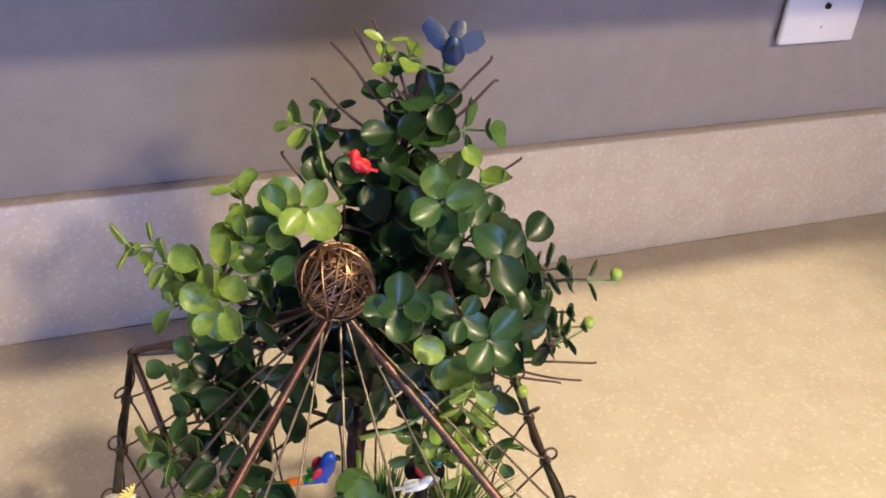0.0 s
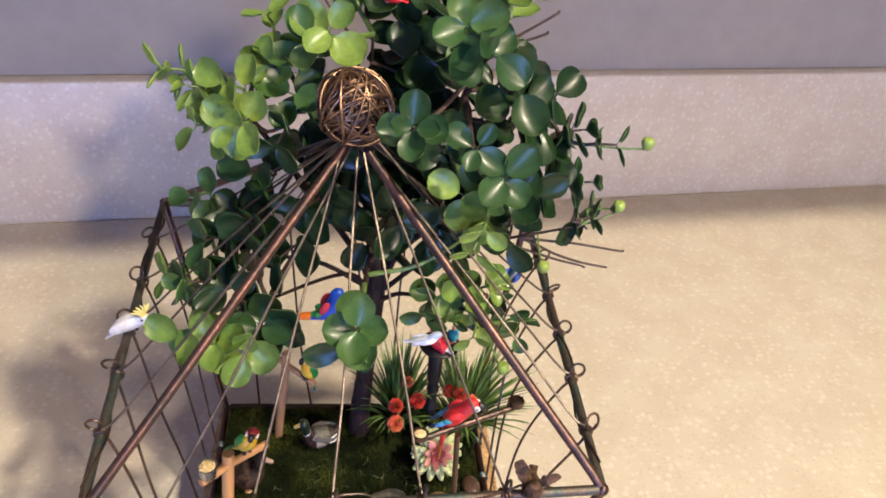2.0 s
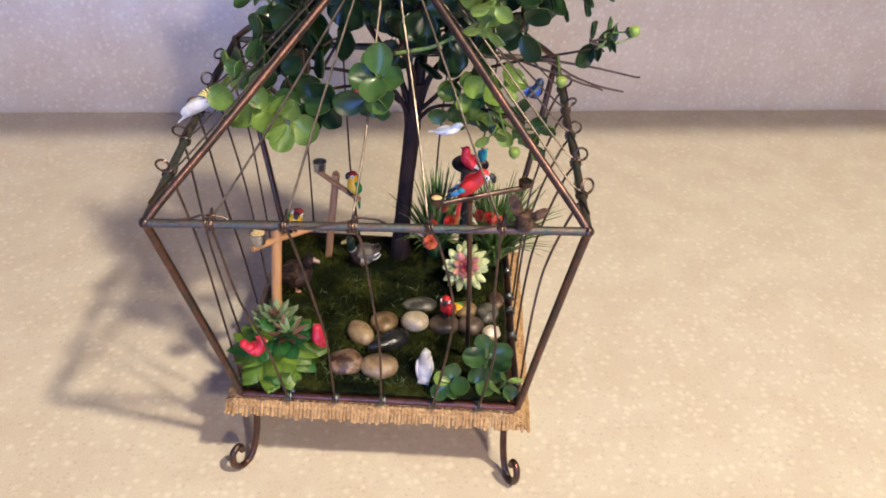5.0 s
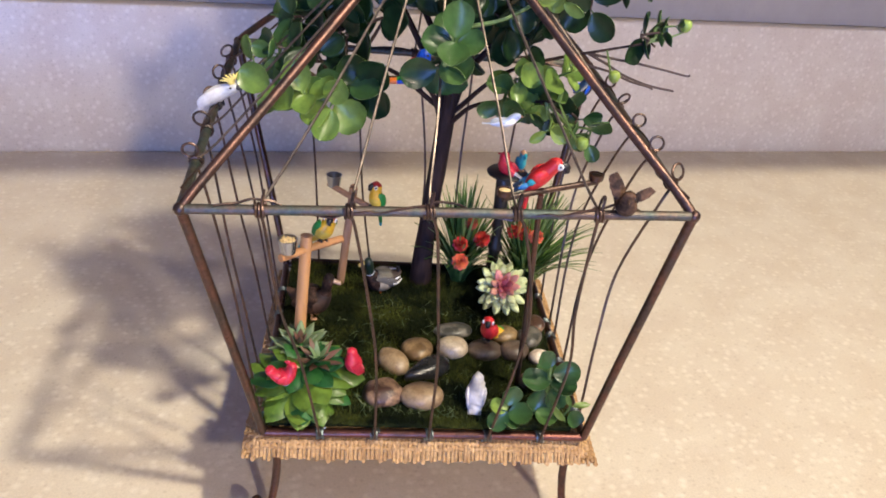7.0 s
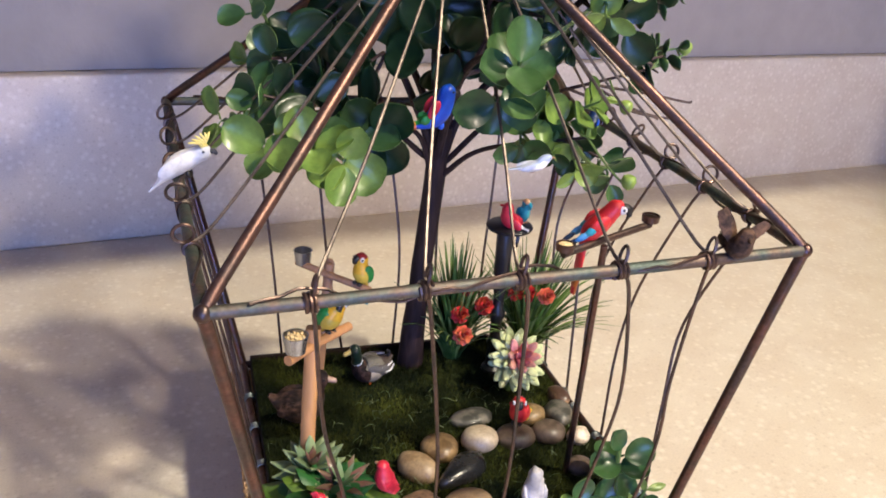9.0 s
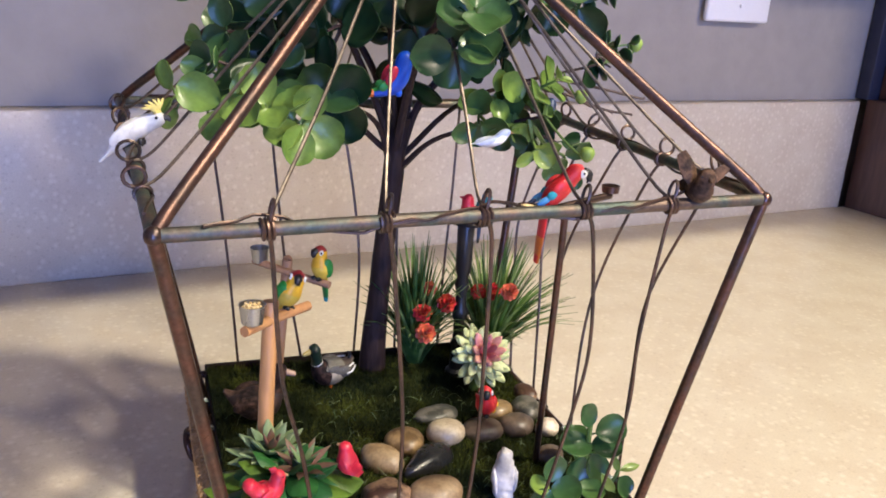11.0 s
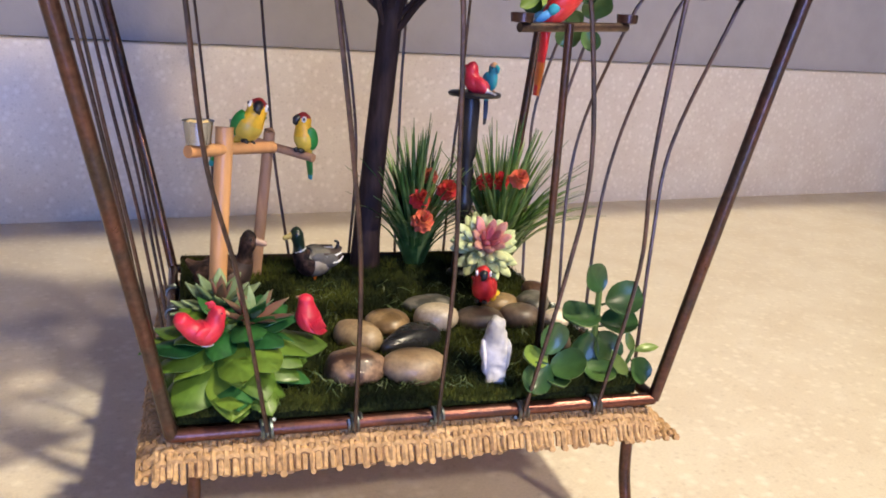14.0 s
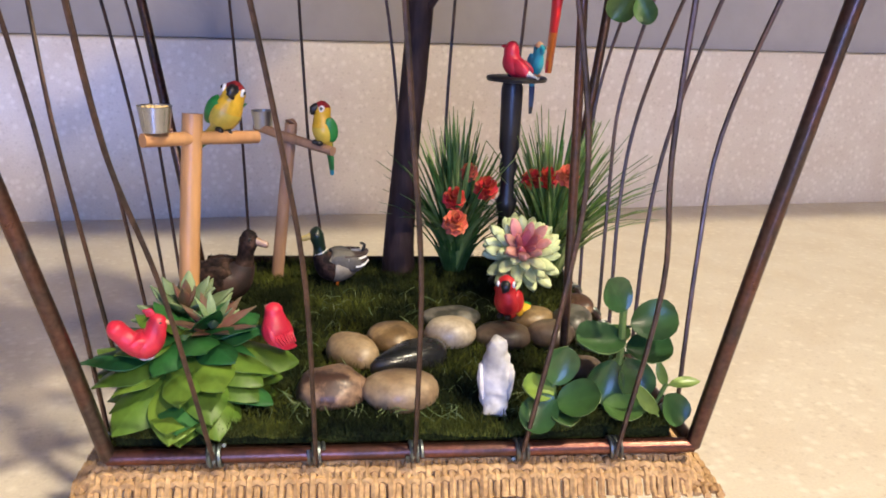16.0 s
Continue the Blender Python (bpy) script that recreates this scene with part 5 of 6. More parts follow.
class Clay:
    """One mesh for a figurine: a lofted body with painted zones, and what is stuck on to it."""

    def __init__(self):
        self.bm, self.paints = bmesh.new(), []

    def tint(self, m):
        if m not in self.paints:
            self.paints.append(m)
        return self.paints.index(m)

    def body(self, spine, seg=14, n=4):
        """Rings along the spine: (y, z, half width, half height, back paint, belly paint)."""
        line = arc([(0, s[0], s[1]) for s in spine], n)
        rad = arc([(s[2], s[3], 0) for s in spine], n)
        rings, zones = [], []
        for i, c in enumerate(line):
            d = (line[min(i + 1, len(line) - 1)] - line[max(i - 1, 0)]).normalized()
            up = V(1, 0, 0).cross(d)
            rings.append([self.bm.verts.new(c + V(1, 0, 0) * rad[i].x * math.cos(a) + up * rad[i].y * math.sin(a)) for a in (2 * math.pi * k / seg for k in range(seg))])
            zones.append(spine[min(len(spine) - 1, int(i / n + 0.5))])
        for i in range(len(rings) - 1):
            for k in range(seg):
                f = self.bm.faces.new((rings[i][k], rings[i][(k + 1) % seg], rings[i + 1][(k + 1) % seg], rings[i + 1][k]))
                f.material_index = self.tint(zones[i][4] if 0.3 < (k + 0.5) / seg * 2 * math.pi < math.pi - 0.3 else zones[i][5])
        self.bm.faces.new(rings[0][::-1]).material_index = self.tint(spine[0][4])
        self.bm.faces.new(rings[-1]).material_index = self.tint(spine[-1][4])
        return self

    def blob(self, at, radii, m, turn=(0, 0, 0), u=10, v=7):
        ball(self.bm, at, radii, Euler([radians(a) for a in turn]).to_matrix(), self.tint(m), u, v)
        return self

    def rod(self, line, radii, m, seg=8):
        sweep(self.bm, arc(line, 3), [radii[min(len(radii) - 1, int(i * len(radii) / (3 * (len(line) - 1) + 1)))] for i in range(3 * (len(line) - 1) + 1)], seg, self.tint(m))
        return self

    def pair(self, at, radii, m, turn=(0, 0, 0)):
        for s in (1, -1):
            self.blob((s * at[0], at[1], at[2]), radii, m, (turn[0], s * turn[1], s * turn[2]))
        return self

    def fan(self, foot, tip, width, thick, m, n=7, side=(1, 0, 0)):
        """A wing: a rounded slab with a feathered far edge."""
        foot, tip, side = Vector(foot), Vector(tip), Vector(side).normalized()
        d = tip - foot
        flat = d.cross(side).normalized()
        rows = []
        for i in range(n + 1):
            t = i / n
            w = width * (0.35 + 0.65 * math.sin(math.pi * (0.15 + 0.72 * t)))
            notch = 0.12 * (i % 2)
            rows.append([self.bm.verts.new(foot + d * t + side * w * s * (1 - notch * (s > 0)) + flat * (thick * f * (1 - 0.6 * t) + 0.1 * width * (1 - s * s))) for s, f in ((-1, 0.2), (0, 1), (1, 0.2), (1, -0.2), (0, -1), (-1, -0.2))])
        k = self.tint(m)
        for a, b in zip(rows, rows[1:]):
            for j in range(6):
                self.bm.faces.new((a[j], a[(j + 1) % 6], b[(j + 1) % 6], b[j])).material_index = k
        self.bm.faces.new(rows[0][::-1]).material_index = k
        self.bm.faces.new(rows[-1]).material_index = k
        return self

    def set_down(self, name, label, at, heading, size, pitch=0.0, roll=0.0, group=""):
        m = Matrix.Translation(Vector(at)) @ Matrix.Rotation(radians(heading), 4, "Z") @ Matrix.Rotation(radians(pitch), 4, "X") @ Matrix.Rotation(radians(roll), 4, "Y") @ Matrix.Diagonal((size, size, size, 1))
        bmesh.ops.transform(self.bm, matrix=m, verts=self.bm.verts)
        return solid(name, self.bm, self.paints, label, "figurine", group)


def parrot(head, cap, chest, belly, back, wing, tail, tail_tip, beak, feet, eye_ring=None, tail_to=(-3.6, -4.5), wing_low=None, tail_wide=1.0, stout=1.0, turn=0.0):
    """An upright parrot whose feet are at the origin, facing y."""
    c = Clay()
    ty, tz = tail_to
    c.body([(ty, tz, 0.7 * tail_wide, 0.3, tail_tip, tail_tip), (ty * 0.75 - 0.3, tz * 0.6, 1.15 * tail_wide, 0.5, tail, tail), (-1.6, 0.2, 1.2, 1.0, tail, belly), (-0.8, 1.6, 2.2, 2.0, back, belly),
            (0.1, 3.2, 2.65, 2.4, back, belly), (0.5, 5.0, 2.4, 2.2, back, chest), (0.8, 6.5, 1.95, 1.85, head, head), (1.0, 7.8, 1.95, 2.0, head, head), (1.1, 8.9, 1.5, 1.6, cap, cap), (1.1, 9.7, 0.4, 0.5, cap, cap)])
    c.pair((2.15, -0.7, 3.7), (0.65, 1.6, 2.9), wing, (-18, 8, 12))
    if wing_low:
        c.pair((1.85, -1.9, 1.5), (0.6, 1.1, 1.9), wing_low, (-30, 6, 10))
    c.rod([(0, 2.3, 8.2), (0, 3.1, 7.7), (0, 3.2, 6.4)], [1.05, 1.0, 0.75, 0.3], beak)
    if eye_ring:
        c.pair((1.55, 1.85, 8.0), (0.45, 0.74, 0.78), eye_ring)
    c.pair((1.9, 2.15, 8.05), (0.22, 0.36, 0.36), P_BLACK)
    c.pair((0.9, 1.1, 0.4), (0.65, 1.0, 0.6), feet)
    for v in c.bm.verts:
        # The head looks aside from the body by turn, easing through the neck.
        share = min(1.0, max(0.0, (v.co.z - 5.4) / 1.4))
        if turn and share:
            v.co = V(0, 0.9, 0) + Matrix.Rotation(radians(turn) * share, 3, "Z") @ (v.co - V(0, 0.9, 0))
        v.co.x *= stout
    return c


def songbird(head, back, chest, wing, tail, beak, feet, tail_up=0.8):
    """A small bird that sits level, feet at the origin, facing y."""
    c = Clay()
    c.body([(-6.2, 2.6 + tail_up, 1.1, 0.25, tail, tail), (-4.2, 2.5 + tail_up * 0.4, 0.85, 0.4, tail, tail), (-2.6, 2.4, 1.5, 1.4, back, chest), (-0.6, 2.4, 2.4, 2.3, back, chest), (1.2, 3.0, 2.5, 2.4, back, chest),
            (2.2, 4.4, 1.9, 1.85, back, chest), (2.7, 5.7, 1.75, 1.75, head, head), (2.75, 6.9, 1.2, 1.2, head, head), (2.7, 7.5, 0.3, 0.3, head, head)])
    c.pair((2.05, -1.0, 3.0), (0.6, 2.8, 1.5), wing, (8, 8, 10))
    c.rod([(0, 3.9, 5.6), (0, 4.6, 5.4), (0, 5.3, 5.2)], [0.6, 0.45, 0.3, 0.12], beak)
    c.pair((1.25, 3.5, 5.9), (0.22, 0.25, 0.28), P_BLACK)
    return c.pair((0.7, 0.2, 0.35), (0.45, 0.8, 0.45), feet)


def duck(head, neck, chest, back, belly, wing, tail, bill):
    c = Clay()
    c.body([(-7.8, 7.2, 0.7, 0.3, tail, tail), (-5.8, 5.9, 1.9, 1.1, tail, tail), (-3.2, 4.9, 3.1, 2.6, back, belly), (-0.2, 4.5, 3.6, 3.2, back, belly), (2.6, 4.8, 3.0, 3.0, back, chest), (4.0, 6.4, 2.2, 2.2, chest, chest),
            (4.4, 8.0, 1.55, 1.6, neck, neck), (4.7, 9.4, 1.5, 1.6, head, head), (5.2, 10.8, 1.65, 1.8, head, head), (5.2, 11.9, 1.1, 1.2, head, head), (5.2, 12.4, 0.3, 0.3, head, head)], 16)
    c.pair((2.95, -1.8, 5.5), (0.7, 4.0, 1.9), wing, (8, 10, 4))
    c.rod([(0, 6.4, 10.7), (0, 7.8, 10.3), (0, 9.0, 10.1)], [0.7, 0.6, 0.55, 0.35], bill)
    c.pair((1.5, 5.9, 11.2), (0.22, 0.3, 0.3), P_BLACK)
    foot = P_ORANGE if bill is P_OLIVE else P_TAN
    for s in (1, -1):
        c.rod([(s * 1.2, 0.2, 2.0), (s * 1.25, 0.3, 1.0), (s * 1.3, 0.4, 0.2)], [0.4, 0.35, 0.35], foot, 6)
    return c.pair((1.3, 1.0, 0.2), (0.7, 1.2, 0.25), foot)


GREEN_PARROTS = "green and yellow parrot figurines"
parrot(P_YELLOW, P_CAP, P_YELLOW, P_PALEYELLOW, P_GREEN, P_GREEN, P_GREEN, P_TEAL, P_BLACK, P_BLACK, P_WHITE, (-7.4, -6.6), stout=1.12, turn=-42).set_down(
    "bird_figurine", "yellow and green parrot figurine with red cap on honey wood", (-38.8, -11.0, 95.6), -140, 1.19, -6, -17, group=GREEN_PARROTS)
parrot(P_YELLOW, P_CAP, P_YELLOW, P_PALEYELLOW, P_GREEN, P_GREEN, P_GREEN, P_TEAL, P_BLACK, P_BLACK, P_WHITE, (-3.4, -6.6), stout=1.0).set_down(
    "bird_figurine", "yellow and green parrot figurine with red cap on greyish wood", (-18.6, 37.4, 85.4), 118, 1.24, 8, group=GREEN_PARROTS)
c = Clay().body([(-0.4, -12.6, 1.1, 0.5, P_RED, P_ORANGE), (-0.7, -8.8, 1.9, 0.6, P_ORANGE, P_ORANGE), (-1.0, -4.4, 1.9, 0.7, P_RED, P_RED), (-1.2, -0.6, 1.4, 1.0, P_RED, P_RED), (-0.6, 1.8, 2.2, 2.0, P_RED, P_RED), (0.7, 3.9, 2.5, 2.3, P_RED, P_RED),
                 (2.0, 5.8, 2.2, 2.1, P_RED, P_RED), (3.0, 7.4, 1.9, 1.9, P_RED, P_RED), (3.7, 8.6, 1.7, 1.8, P_RED, P_RED), (4.1, 9.5, 1.0, 1.1, P_RED, P_RED), (4.2, 9.9, 0.2, 0.3, P_RED, P_RED)])
c.pair((2.1, 0.4, 4.6), (0.7, 2.5, 1.7), P_RED, (48, 8, 4)).pair((2.05, -1.1, 2.9), (0.6, 1.5, 1.0), P_TEAL, (45, 6, 4)).pair((1.9, -2.6, 1.3), (0.5, 1.9, 0.8), P_SKY, (42, 6, 2)).pair((1.5, -4.2, -0.2), (0.45, 1.6, 0.6), P_NAVY, (42, 4, 2))
c.pair((1.25, 4.7, 8.2), (0.55, 1.0, 0.95), P_WHITE).pair((1.72, 4.8, 8.4), (0.18, 0.3, 0.3), P_BLACK).rod([(0, 5.3, 8.5), (0, 6.4, 8.2), (0, 6.9, 7.2), (0, 6.5, 6.3)], [1.0, 0.95, 0.7, 0.2], P_BLACK)
c.pair((0.9, 0.5, 0.35), (0.5, 0.9, 0.5), P_DARKBROWN)
c.set_down("bird_figurine", "scarlet macaw figurine with blue wing feathers and long tail", (31.4, -27.6, 126.8), -98, 1.3, -8)
c = Clay().body([(-10.6, 0.8, 0.7, 0.3, P_ORANGE, P_ORANGE), (-8.6, 0.9, 1.3, 0.6, P_ORANGE, P_ORANGE), (-6.2, 1.1, 1.4, 0.8, P_ORANGE, P_ORANGE), (-4.4, 1.4, 1.5, 1.0, P_GREEN, P_BLUE), (-2.9, 1.9, 1.9, 1.5, P_GREEN, P_BLUE), (-1.0, 2.9, 2.4, 2.1, P_BLUE, P_BLUE),
                 (0.4, 4.7, 2.5, 2.3, P_BLUE, P_BLUE), (1.2, 6.8, 2.15, 2.05, P_BLUE, P_BLUE), (1.6, 8.6, 1.85, 1.85, P_BLUE, P_BLUE), (1.9, 9.8, 1.2, 1.3, P_BLUE, P_BLUE), (2.0, 10.4, 0.2, 0.3, P_BLUE, P_BLUE)])
c.pair((1.95, -1.6, 5.2), (0.65, 1.2, 2.3), P_PINKRED, (-24, 6, 6)).pair((1.7, -3.2, 2.8), (0.5, 1.3, 1.1), P_GREEN, (20, 4, 4)).rod([(0, 3.3, 8.6), (0, 4.1, 8.3), (0, 4.2, 7.4)], [0.8, 0.7, 0.45, 0.2], P_BLACK)
c.pair((1.7, 2.5, 9.0), (0.2, 0.3, 0.3), P_BLACK).pair((0.9, 0.4, 1.4), (0.5, 0.8, 0.9), P_BLUE)
c.set_down("bird_figurine", "blue lory figurine with red wing and orange tail in the tree", (-7.4, -6, 153.2), -92, 1.24)
c = songbird(P_PALEBLUE, P_PALEBLUE, P_WHITE, P_PALEBLUE, P_PALEBLUE, P_TAN, P_TAN, 0.0)
for v in c.bm.verts:
    v.co = V(v.co.x * 0.85, v.co.y * 1.25 + 0.2 * v.co.z, v.co.z * 0.68)
c.set_down("bird_figurine", "small pale blue-white bird figurine on a branch", (24.0, -1, 138.6), -92, 0.98, 6)
songbird(P_NAVY, P_NAVY, P_BROWN, P_BLUE, P_NAVY, P_BLACK, P_BLACK, 0.0).set_down("bird_figurine", "dark blue bird figurine with brown breast on the rail", (60, 34, 140), -40, 1.1)
c = Clay().body([(-9.5, -0.9, 0.8, 0.3, P_WHITE, P_WHITE), (-6.5, 0.1, 1.3, 0.6, P_WHITE, P_WHITE), (-4.0, 1.2, 2.0, 1.6, P_WHITE, P_WHITE), (-1.2, 2.0, 2.5, 2.3, P_WHITE, P_WHITE), (1.6, 2.3, 2.4, 2.3, P_WHITE, P_WHITE),
                 (4.0, 2.4, 1.9, 1.9, P_WHITE, P_WHITE), (5.8, 2.3, 1.7, 1.7, P_WHITE, P_WHITE), (7.0, 2.0, 1.1, 1.2, P_WHITE, P_WHITE), (7.5, 1.8, 0.3, 0.3, P_WHITE, P_WHITE)])
c.pair((2.1, -1.6, 2.2), (0.6, 3.6, 1.7), P_WHITE, (12, 6, 6)).rod([(0, 7.0, 2.2), (0, 8.0, 1.6), (0, 8.0, 0.8)], [0.75, 0.65, 0.45, 0.2], P_GREY)
c.pair((1.5, 6.2, 2.7), (0.25, 0.35, 0.35), P_BLACK).blob((0, 6.2, 3.5), (0.9, 1.2, 0.5), P_CREST)
for s in (-0.9, -0.55, -0.2, 0.2, 0.55, 0.9):
    c.rod([(s, 6.4, 3.6), (s * 1.5, 6.9 - s, 4.9), (s * 1.9, 6.4 - 2.4 * s, 6.6 - abs(s))], [0.4, 0.36, 0.28, 0.1], P_CREST, 6)
c.pair((0.9, 0.6, -0.5), (0.5, 0.6, 1.1), P_BLACK)
c.set_down("bird_figurine", "white cockatoo figurine with a yellow crest on the rail", (-75.6, 3.6, 140.2), -104, 1.22, 26)
c = Clay().body([(-5.6, 7.2, 0.5, 0.6, P_PINKRED, P_PINKRED), (-5.0, 6.2, 1.9, 1.7, P_PINKRED, P_PINKRED), (-3.6, 4.6, 1.6, 1.9, P_PINKRED, P_PINKRED), (-1.8, 3.0, 2.2, 2.2, P_PINKRED, P_PINKRED), (0.4, 2.7, 2.9, 2.7, P_PINKRED, P_PINKRED),
                 (2.0, 3.8, 2.6, 2.4, P_PINKRED, P_PINKRED), (2.6, 5.4, 2.0, 2.0, P_PINKRED, P_PINKRED), (2.9, 6.8, 1.8, 1.9, P_PINKRED, P_PINKRED), (2.8, 7.9, 1.1, 1.2, P_PINKRED, P_PINKRED), (2.8, 8.4, 0.2, 0.3, P_PINKRED, P_PINKRED)])
c.pair((2.3, -0.4, 3.2), (0.6, 2.2, 1.5), P_PINKRED, (10, 8, 10)).rod([(0, 4.4, 6.8), (0, 5.0, 6.6), (0, 5.5, 6.3)], [0.5, 0.4, 0.2], P_TAN).pair((1.45, 3.7, 7.1), (0.2, 0.25, 0.25), P_BLACK)
c.blob((0, 0.6, 0.2), (1.4, 1.6, 0.4), P_CHALK)
for s in (0.0, 0.5, 1.0):
    c.rod([(0, 2.4 - s, 8.0), (0, 2.0 - s, 8.9), (0, 1.4 - s, 9.3 - 0.3 * s)], [0.45, 0.4, 0.25], P_PINKRED, 6)
for v in c.bm.verts:
    v.co = V(v.co.x, v.co.y * 0.9, v.co.z * 0.98)
c.set_down("bird_figurine", "plump rose-red bird figurine with raised tail on broad leaves", (-49.6, -45, 58.2), -82, 1.06, group="red bird figurines")
c = Clay().body([(-4.2, 0.5, 1.3, 0.3, P_PINKRED, P_PINKRED), (-2.6, 0.9, 1.8, 0.8, P_PINKRED, P_PINKRED), (-0.8, 2.0, 2.6, 2.0, P_PINKRED, P_PINKRED), (0.0, 3.8, 2.7, 2.5, P_PINKRED, P_PINKRED), (0.3, 5.6, 2.2, 2.1, P_PINKRED, P_PINKRED),
                 (0.5, 7.2, 1.65, 1.7, P_PINKRED, P_PINKRED), (0.6, 8.5, 1.5, 1.6, P_PINKRED, P_PINKRED), (0.6, 9.3, 0.9, 1.0, P_PINKRED, P_PINKRED), (0.6, 9.7, 0.2, 0.2, P_PINKRED, P_PINKRED)])
c.pair((1.7, -0.9, 3.4), (0.9, 1.0, 2.6), P_PINKRED, (-24, 8, 14)).rod([(0, 1.9, 8.4), (0, 2.7, 8.2), (0, 3.0, 8.0)], [0.45, 0.35, 0.15], P_TAN)
for k in range(-3, 4):
    c.rod([(0.55 * k, -1.9 + 0.15 * abs(k), 4.4), (0.62 * k, -2.5 + 0.15 * abs(k), 2.6), (0.5 * k, -3.6, 1.2)], [0.2, 0.22, 0.18], P_PINKRED, 5)
for v in c.bm.verts:
    v.co = V(v.co.x * 1.15, v.co.y * 1.05, v.co.z * 0.88)
c.set_down("bird_figurine", "rose-red bird figurine standing upright at the leaf edge", (-26.4, -32.5, 55.6), 46, 1.04, group="red bird figurines")
songbird(P_RED, P_RED, P_RED, P_RED, P_RED, P_RED, P_TAN, 0.3).set_down("bird_figurine", "bright red bird figurine high in the tree", (8, 31, 246.5), 80, 0.92, 20, group="red bird figurines")
parrot(P_RED, P_RED, P_RED, P_RED, P_RED, P_RED, P_YELLOW, P_GREEN, P_BLACK, P_BLACK, P_WHITE, (-8.2, 1.0), P_YELLOW, 1.7, 1.08, 25).set_down("bird_figurine", "red macaw figurine with yellow tail standing on a pebble", (26.5, -4.0, 50.4), 140, 1.14)
c = Clay().body([(-2.2, 0.2, 1.6, 0.4, P_CHALK, P_CHALK), (-1.6, 0.8, 1.5, 0.9, P_CHALK, P_CHALK), (-0.5, 2.2, 2.0, 1.8, P_CHALK, P_CHALK), (0.1, 4.2, 2.3, 2.1, P_CHALK, P_CHALK), (0.3, 6.2, 2.0, 1.9, P_CHALK, P_CHALK),
                 (0.3, 7.8, 1.5, 1.5, P_CHALK, P_CHALK), (0.5, 9.0, 1.4, 1.5, P_CHALK, P_CHALK), (0.6, 9.8, 0.9, 1.0, P_CHALK, P_CHALK), (0.6, 10.2, 0.3, 0.3, P_CHALK, P_CHALK)], 20, 6)
c.pair((1.75, -0.4, 4.0), (0.6, 1.3, 2.7), P_CHALK, (-10, 8, 8)).blob((0, 0.4, 0.6), (1.5, 1.3, 0.7), P_CHALK)
for v in c.bm.verts:
    v.co += Vector(noise.noise_vector(v.co * 0.9)) * 0.32
c.set_down("bird_figurine", "rough chalky white bird figurine standing on moss", (18.5, -38.3, 43.2), -8, 1.56)
songbird(P_PINKRED, P_PINKRED, P_PINKRED, P_PINKRED, P_WHITE, P_PINKRED, P_BLACK, 0.0).set_down("bird_figurine", "small hunched red bird figurine on the black stand", (33.0, 34.5, 105.4), 62, 1.18, 24)
parrot(P_TEAL, P_TAN, P_TEAL, P_TEAL, P_TEAL, P_TEAL, P_NAVY, P_BLACK, P_TEAL, P_TAN, None, (-0.9, -10.5), stout=0.72).set_down("bird_figurine", "small teal parakeet figurine with long dark tail", (40.4, 38.6, 105.3), -165, 1.0, -4)
c = duck(P_HEN, P_HEN, P_BROWN, P_HEN, P_HEN, P_HEN, P_HEN, P_PINKTAN)
for v in c.bm.verts:
    v.co = V(v.co.x, v.co.y * 0.78, v.co.z * 1.02)
c.set_down("duck_figurine", "dark brown hen duck figurine on the moss", (-43.4, 12.4, 46.6), -98, 1.68, group="duck figurines")
c = duck(P_BOTTLE, P_BOTTLE, P_HEN, P_GREY, P_LIGHTGREY, P_GREY, P_DARKBROWN, P_OLIVE)
c.blob((0, 4.35, 7.5), (1.85, 1.85, 0.4), P_WHITE, (-18, 0, 0)).rod([(0, -6.4, 6.6), (0, -6.9, 8.2), (0, -5.8, 8.7)], [0.5, 0.4, 0.3, 0.2], P_BLACK)
for s in (1, -1):
    for k in range(4):
        c.rod([(s * 3.5, -1.0 - k * 0.9, 7.0 - k * 0.7), (s * 3.3, -3.5 - k * 0.7, 6.9 - k * 0.6), (s * 2.3, -6.4 - k * 0.3, 7.0 - k * 0.4)], [0.22, 0.25, 0.2], (P_DARKBROWN, P_WHITE)[k % 2], 5)
for v in c.bm.verts:
    v.co = V(v.co.x, v.co.y * 0.8, v.co.z * 1.04)
c.set_down("duck_figurine", "mallard duck figurine with dark head and grey wings", (-15.2, 36.0, 44.0), 104, 1.44, group="duck figurines")

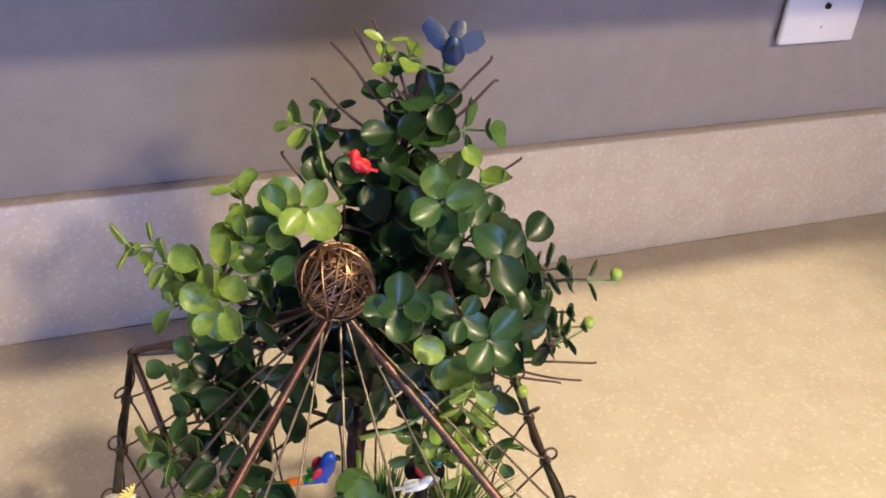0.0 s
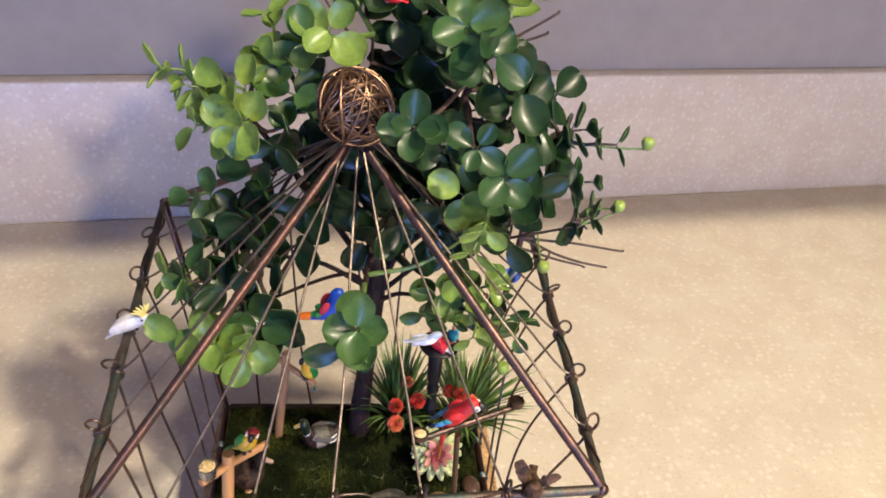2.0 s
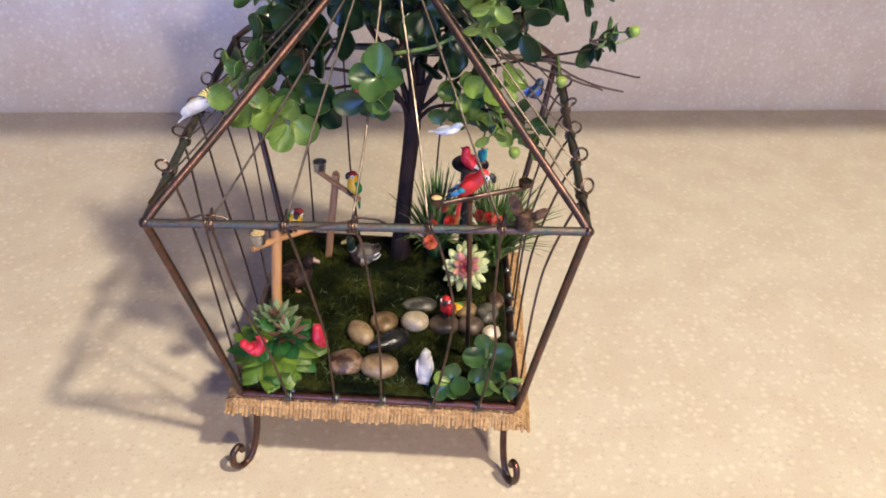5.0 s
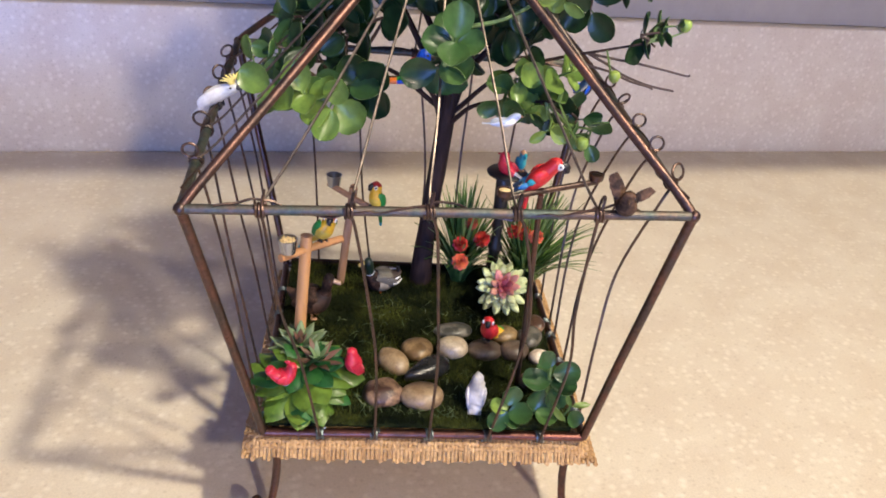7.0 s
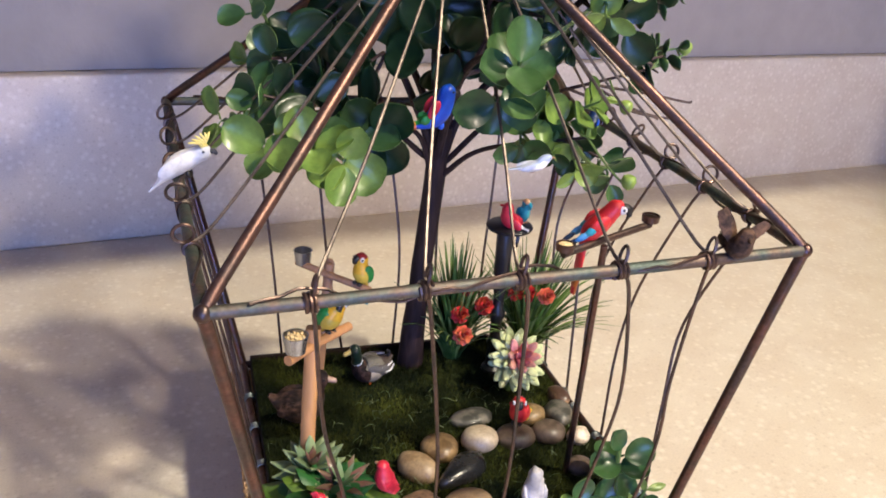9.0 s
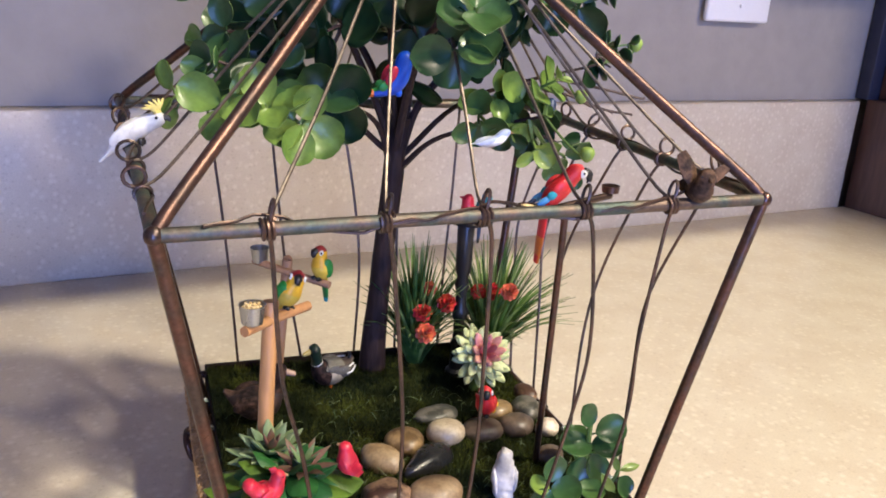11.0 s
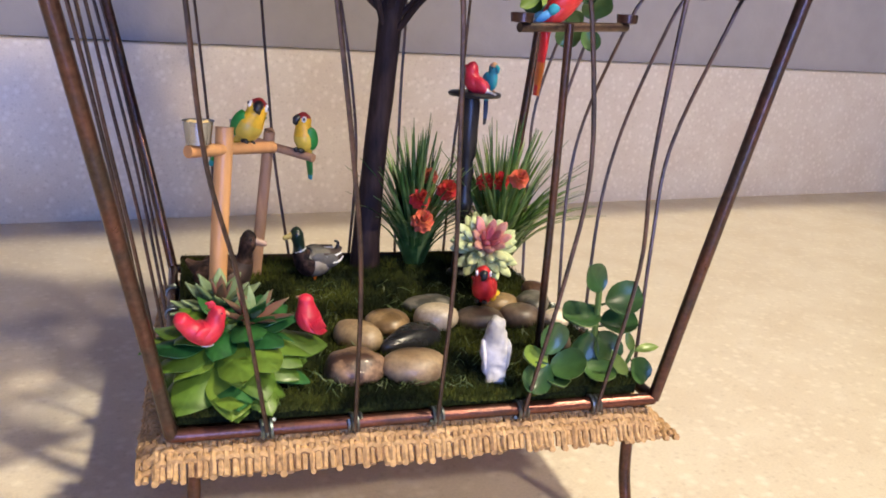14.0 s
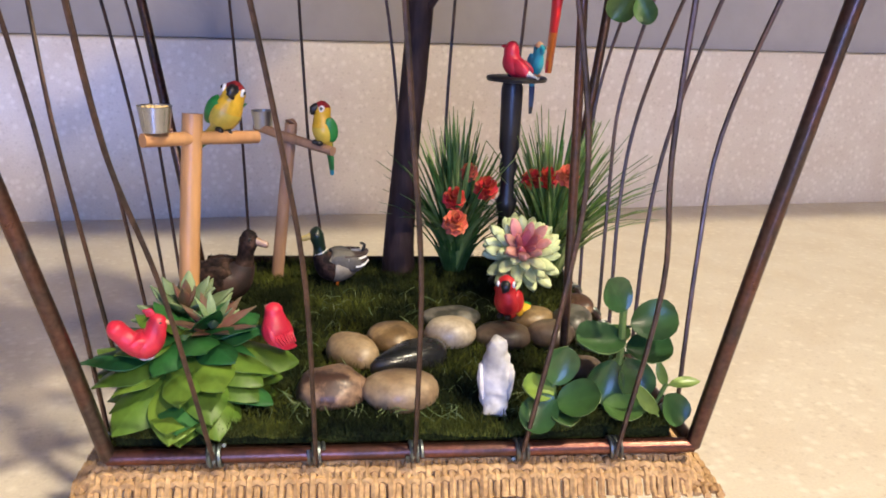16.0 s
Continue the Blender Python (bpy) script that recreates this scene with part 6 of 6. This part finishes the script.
c = songbird(P_NAVY, P_NAVY, P_NAVY, P_NAVY, P_NAVY, P_BLACK, P_BLACK, 0.6)
c.fan((1.4, 0.5, 4.0), (6.2, -2.0, 8.6), 2.3, 0.45, P_NAVY, side=(0.5, 0.3, -0.6)).fan((-1.4, 0.5, 4.0), (-6.4, -0.5, 6.4), 2.2, 0.45, P_NAVY, side=(-0.3, 0.3, -0.7))
c.fan((0, -3.0, 2.8), (-1.5, -7.0, 7.4), 2.0, 0.4, P_NAVY)
c.set_down("bird_figurine", "navy bluebird figurine with raised wings on the treetop", (38, 41, 276), 170, 1.4)
c = songbird(P_FEATHER, P_FEATHER, P_FEATHER, P_FEATHER, P_FEATHER, P_FEATHER, P_DARKBROWN, 0.2)
c.fan((1.4, 0.3, 4.0), (4.2, -0.8, 9.6), 1.7, 0.6, P_FEATHER, side=(0.9, 0.2, -0.55)).fan((-1.4, 0.3, 4.0), (-5.4, -0.6, 7.2), 1.3, 0.6, P_FEATHER, side=(-0.9, 0.2, -0.55))
c.set_down("bird_figurine", "brown bird figurine with raised wings on the front rail", (51.5, -64.0, 137.6), 168, 1.25)

# A pale shell-like ornament among the leaves.
bm = bmesh.new()
for k in range(7):
    a = k * 0.9
    ball(bm, (62 + 2.6 * math.cos(a), 38 + 1.8 * math.sin(a), 217 + 0.5 * math.sin(2.1 * k)), (1.9, 1.6, 1.7))
solid("nest_ornament", bm, P_CREAM, "pale cream nest ornament tucked among the leaves", "ornament")


def settle(move, *names):
    """Shift the named top-level things, with all that hangs under them, by millimetres."""
    for ob in list(bpy.data.objects):
        if ob.parent is None and ob.name in names:
            ob.matrix_basis = Matrix.Translation(Vector(move) * MM) @ ob.matrix_basis


def series(name, *numbers):
    return ["%s.%03d" % (name, n) if n else name for n in numbers]


settle((1.6, -0.5, 0), *series("pebble", *range(14)), "broad_leaf_plant", "spiky_succulent", "pale_succulent", *series("bird_figurine", 7, 8, 10, 11))
settle((-0.4, 0, 0), "jade_plant")
settle((1.6, 1.4, 0), "rosette_succulent", *series("ornamental_grass", 0, 1))
settle((0.7, 0.6, 0), *series("duck_figurine", 0, 1), "wooden_perch", "bird_figurine")
settle((0.8, 0.1, 0.5), "metal_pole_perch", "bird_figurine.002")
settle((1.4, 0, 0), "bird_figurine.006")
